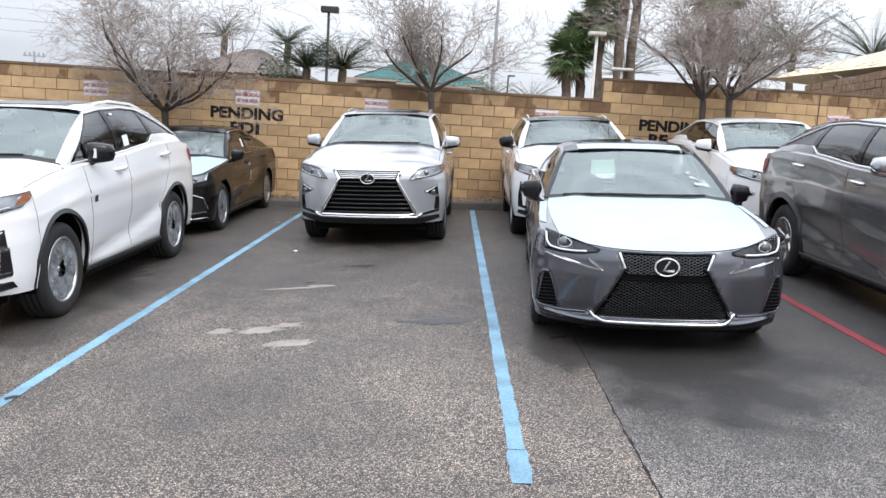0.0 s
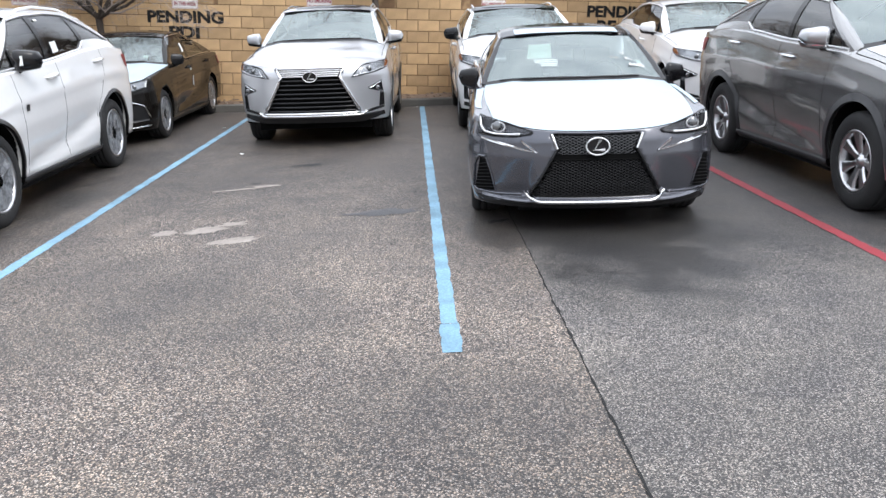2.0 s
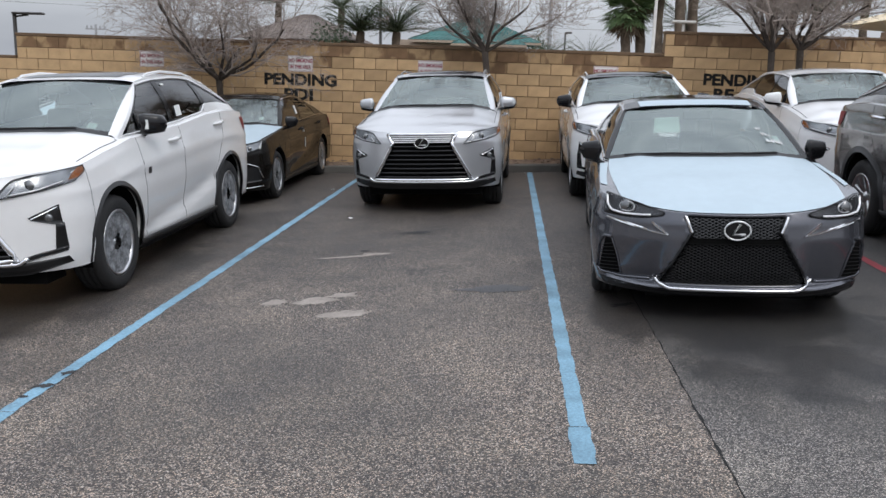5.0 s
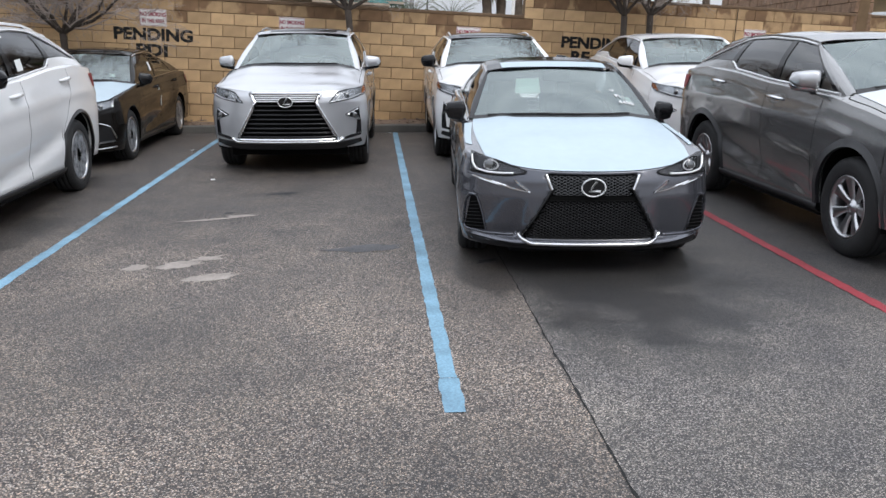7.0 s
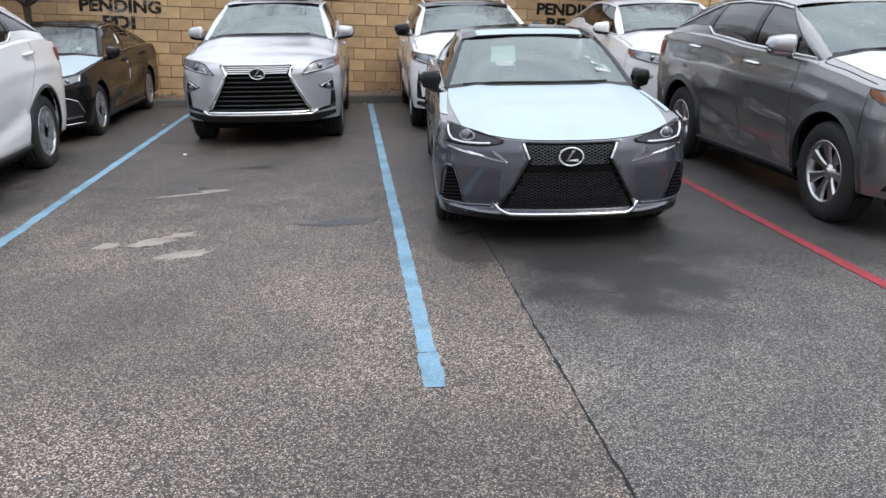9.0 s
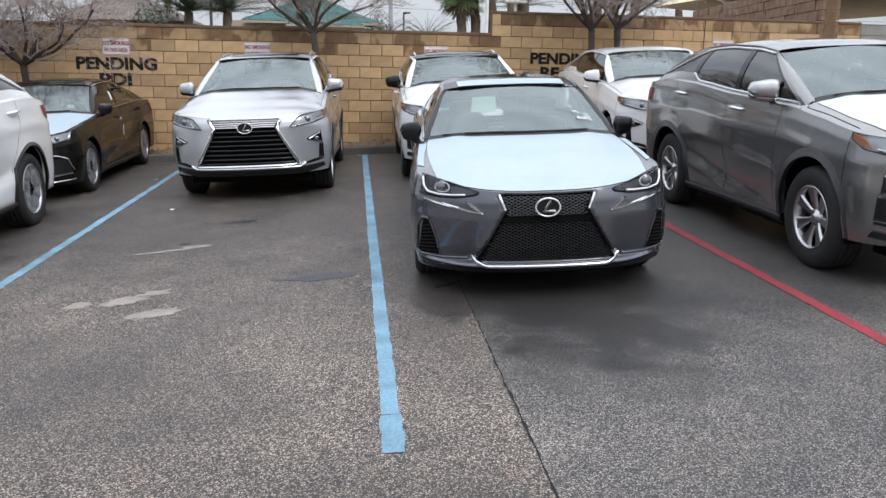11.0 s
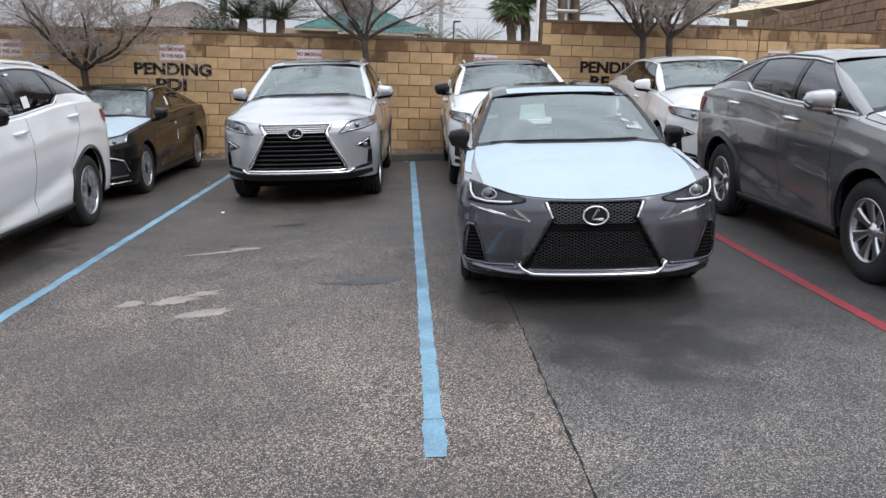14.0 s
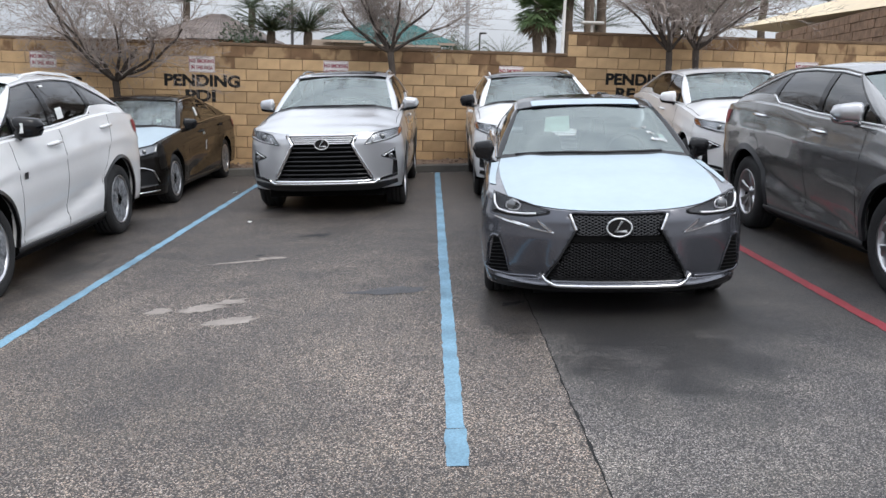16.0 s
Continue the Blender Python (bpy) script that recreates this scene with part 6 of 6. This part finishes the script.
def brown_wall():
    """Split-face wall that runs back behind the tan wall, in rough courses."""
    a, b = Vector((9.45, 12.9, 0)), Vector((11.4, 24.2, 0))
    d = (b - a).normalized()
    nrm = Vector((-d.y, d.x, 0))
    ob = whole("wall_east", boxed(0, (b - a).length, 0.06, 0.26, -1, 3.36), M_MORTAR, "brown split-face block wall behind the tan wall", "wall", Matrix.Translation(a) @ Matrix.Rotation(math.atan2(d.y, d.x), 4, "Z"), kind="structure")
    rnd = random.Random(8)
    bm = bmesh.new()
    for r in range(10, 17):
        x = -0.2 * (r % 2)
        while x < (b - a).length:
            z = r * 0.2032 - 0.10
            o = rnd.uniform(0.0, 0.03)
            x0, x1 = max(0, x) + 0.007, min(x + 0.4064, (b - a).length) - 0.007
            if x1 > x0 + 0.05:
                for side in (0, 1):
                    y0, y1 = (-0.0 - o, 0.07) if side == 0 else (0.25, 0.32 + o)
                    box(bm, x0, x1, y0, y1, z + 0.006, z + 0.197)
            x += 0.4064
    tagged(part("rough_blocks", bm, M_BRICK, ob, "rough brown split-face blocks"), kind="stuff")


def canopy():
    ob = thing("carport_canopy", "cream sheet carport canopy beyond the wall", "canopy")
    bm = bmesh.new()
    top = [(10.95, 12.6, 4.34), (10.95, 16, 4.18), (10.92, 20, 4.02), (10.9, 24, 3.87), (10.9, 27.8, 3.735)]
    low = [(11.1, 12.6, 3.66), (11.1, 16, 3.67), (11.03, 20, 3.68), (10.97, 24, 3.69), (10.92, 27.8, 3.70)]
    # the sheet slopes up and away
    top = [(-0.2 + (x + 0.2) * 1.09, -3.2 + (y + 3.2) * 1.09, 1.6 + (z - 1.6) * 1.09) for x, y, z in top]
    far = [(17.5, y, z - 0.25) for _, y, z in top]
    under = [(17.5, y, z - 0.35) for _, y, z in low]
    grid(bm, [far, top, low, under])
    part("sheet", bm, M_CANVAS, ob)
    for y in (13.2, 18.5, 24.0):
        part("post", tube(bmesh.new(), [(12.2, y, lot_z(12.2, y) - 0.1), (12.2, y, 3.75)], 0.06, 8), M_POLE_PALE, ob)
    part("beam", boxed(11.2, 17.3, 13.1, 13.3, 3.5, 3.66), M_POLE_DARK, ob)


pavilion()
house()
brown_wall()
canopy()


# ---- lamps, pylon and wires ----
def shoebox_lamp(x, y, top, mat, turn, label, arm=0.3, size=(0.30, 0.16, 0.12)):
    ob = thing("street_lamp", label, "street lamp", pose(x, y, lot_z(x, y), 0, 0, turn), "street lamps")
    h = top - lot_z(x, y)
    part("pole", tube(bmesh.new(), [(0, 0, -0.1), (0, 0, h)], [0.075, 0.06], 10), mat, ob, smooth=True)
    part("arm", tube(bmesh.new(), [(0, 0, h - 0.12), (arm, 0, h - 0.06)], 0.03, 6), mat, ob)
    part("lamp_head", boxed(arm - size[0], arm + size[0], -size[1], size[1], h - size[2], h + size[2] * 0.4, bevel=0.03), mat, ob)


shoebox_lamp(-6.44, 35, 6.15, M_POLE_DARK, 0, "dark bronze street lamp with a box head", 0.05, (0.40, 0.2, 0.20))
shoebox_lamp(5.02, 30, 5.25, M_POLE_PALE, 0, "pale painted street lamp with a box head", 0.0, (0.34, 0.2, 0.10))
shoebox_lamp(6.9, 34, 4.2, M_POLE_PALE, 0, "short pale lamp post among the palms", 0.0, (0.5, 0.2, 0.08))
shoebox_lamp(3.45, 60, 5.0, M_POLE_DARK, 0, "small far street lamp", 0.25, (0.25, 0.12, 0.08))
shoebox_lamp(-15.9, 22, 3.08, M_POLE_DARK, 0, "dark lamp post with a flat arm lamp", 0.45, (0.5, 0.12, 0.05))


def pylon():
    ob = thing("power_pylon", "far grey steel power pylon with cross arms", "pylon")
    x, y = 10.4, 250
    part("mast", tube(bmesh.new(), [(x, y, -1), (x, y, 42)], [0.8, 0.35], 8), M_GALV, ob)
    for z, w in ((20.0, 3.2), (17.0, 3.8), (23.0, 2.8), (38, 3.0)):
        part("cross_arm", tube(bmesh.new(), [(x - w, y, z), (x, y, z + 0.5), (x + w, y, z)], 0.22, 6), M_GALV, ob)
    for z in (17.0, 20.0, 23.0):
        for w in (-2.8, 2.8):
            run = []
            for i in range(-12, 13):
                s = i / 12
                run.append((x + w + s * 260, y + s * 60, z - 0.6 + 3.0 * s * s * (1 if s < 0 else 1.6)))
            part("cable", tube(bmesh.new(), run, 0.022, 3), M_POLE_DARK, ob)


def utility_frame():
    ob = thing("utility_frame", "far grey utility cross arm on a pole", "utility pole")
    x, y, z = -32.7, 60, 4.2
    part("pole", tube(bmesh.new(), [(x, y, lot_z(x, y) - 0.1), (x, y, z + 0.4)], 0.09, 6), M_GALV, ob)
    part("cross_arm", boxed(x - 0.85, x + 0.85, y - 0.05, y + 0.05, z, z + 0.09), M_GALV, ob)
    for dx in (-0.7, -0.35, 0.35, 0.7):
        part("insulator", boxed(x + dx - 0.05, x + dx + 0.05, y - 0.05, y + 0.05, z + 0.09, z + 0.3), M_GALV, ob)


pylon()
utility_frame()


# ---- papers and marks on the cars ----
def on_screen(car, sh, c, v, dc, dv, mat, name, label, inside_glass=True):
    off = Vector((0, 0.034, -0.022)) if inside_glass else Vector((0, -0.005, 0.004))
    part(name, sheet(lambda a, b: sh.screen(a, b) + off, spans(c - dc, c + dc, 10), spans(v - dv, v + dv, 8)), mat, car, label)


def on_pane(car, sh, sx, k, v, dk, dv, mat, label):
    part("window_sticker", sheet(lambda a, b: sh.cabin(sx, a, b) + Vector((sx * 0.004, 0, 0)), spans(k - dk, k + dk, 3), spans(v - dv, v + dv, 3)), mat, car, label)


def on_flank(car, sh, sx, y, z, w, h, mat, label):
    part("door_tag", sheet(lambda a, b: sh.side(sx, a, b, 0.006), spans(y - w, y + w, 2), spans(z - h, z + h, 3)), mat, car, label)


on_screen(sedan, is_shape, -0.42, 0.68, 0.16, 0.16, M_PAPER_GREEN, "paper_sheet", "pale green printed paper behind the windscreen")
on_screen(sedan, is_shape, 0.87, 0.41, 0.036, 0.06, M_PAPER_GREEN, "windscreen_sticker", "small pale green sticker")
for text, c, v, size in (("U", 0.665, 0.53, 0.055), ("PL", 0.705, 0.41, 0.06), ("4490", 0.765, 0.27, 0.075)):
    mid = is_shape.screen(c, v)
    along = (is_shape.screen(c + 0.02, v) - is_shape.screen(c - 0.02, v)).normalized()
    upward = (is_shape.screen(c, v + 0.02) - is_shape.screen(c, v - 0.02)).normalized()
    facing = along.cross(upward).normalized()
    m = Matrix((along, facing.cross(along), facing)).transposed().to_4x4()
    m.translation = mid + facing * 0.006
    lettering(text, size, M_CHALK, "marker_writing", sedan, m, 0.001, 1.05, 0.0)
on_screen(white_suv, rx_shape, 0.80, 0.16, 0.045, 0.05, M_PAPER_GREEN, "windscreen_sticker", "small pale green sticker")
on_screen(black_sedan, es_shape, 0.70, 0.28, 0.045, 0.06, M_PAPER_GREEN, "windscreen_sticker", "small pale green sticker")
on_pane(white_suv, rx_shape, 1, 0.445, 0.24, 0.022, 0.12, M_PAPER, "white paper sticker on the window")
on_pane(white_suv, rx_shape, 1, 0.42, 0.84, 0.012, 0.02, M_PAPER, "small white sticker on the window")
on_pane(black_sedan, es_shape, 1, 0.36, 0.45, 0.02, 0.16, M_PAPER, "white paper sticker on the window")
on_flank(black_sedan, es_shape, 1, 2.55, 0.86, 0.05, 0.035, M_PAPER, "white tag on the door")
on_flank(black_sedan, es_shape, 1, 2.62, 0.66, 0.022, 0.075, M_PAPER, "white tag on the door")
on_flank(white_suv, rx_shape, 1, 1.62, 0.88, 0.035, 0.028, M_CLAD, "small dark side badge")
part("mirror_tag", boxed(0.93, 0.975, 1.582, 1.586, 1.23, 1.31), M_PAPER, white_suv, "white tag on the mirror")

wall_blocks()
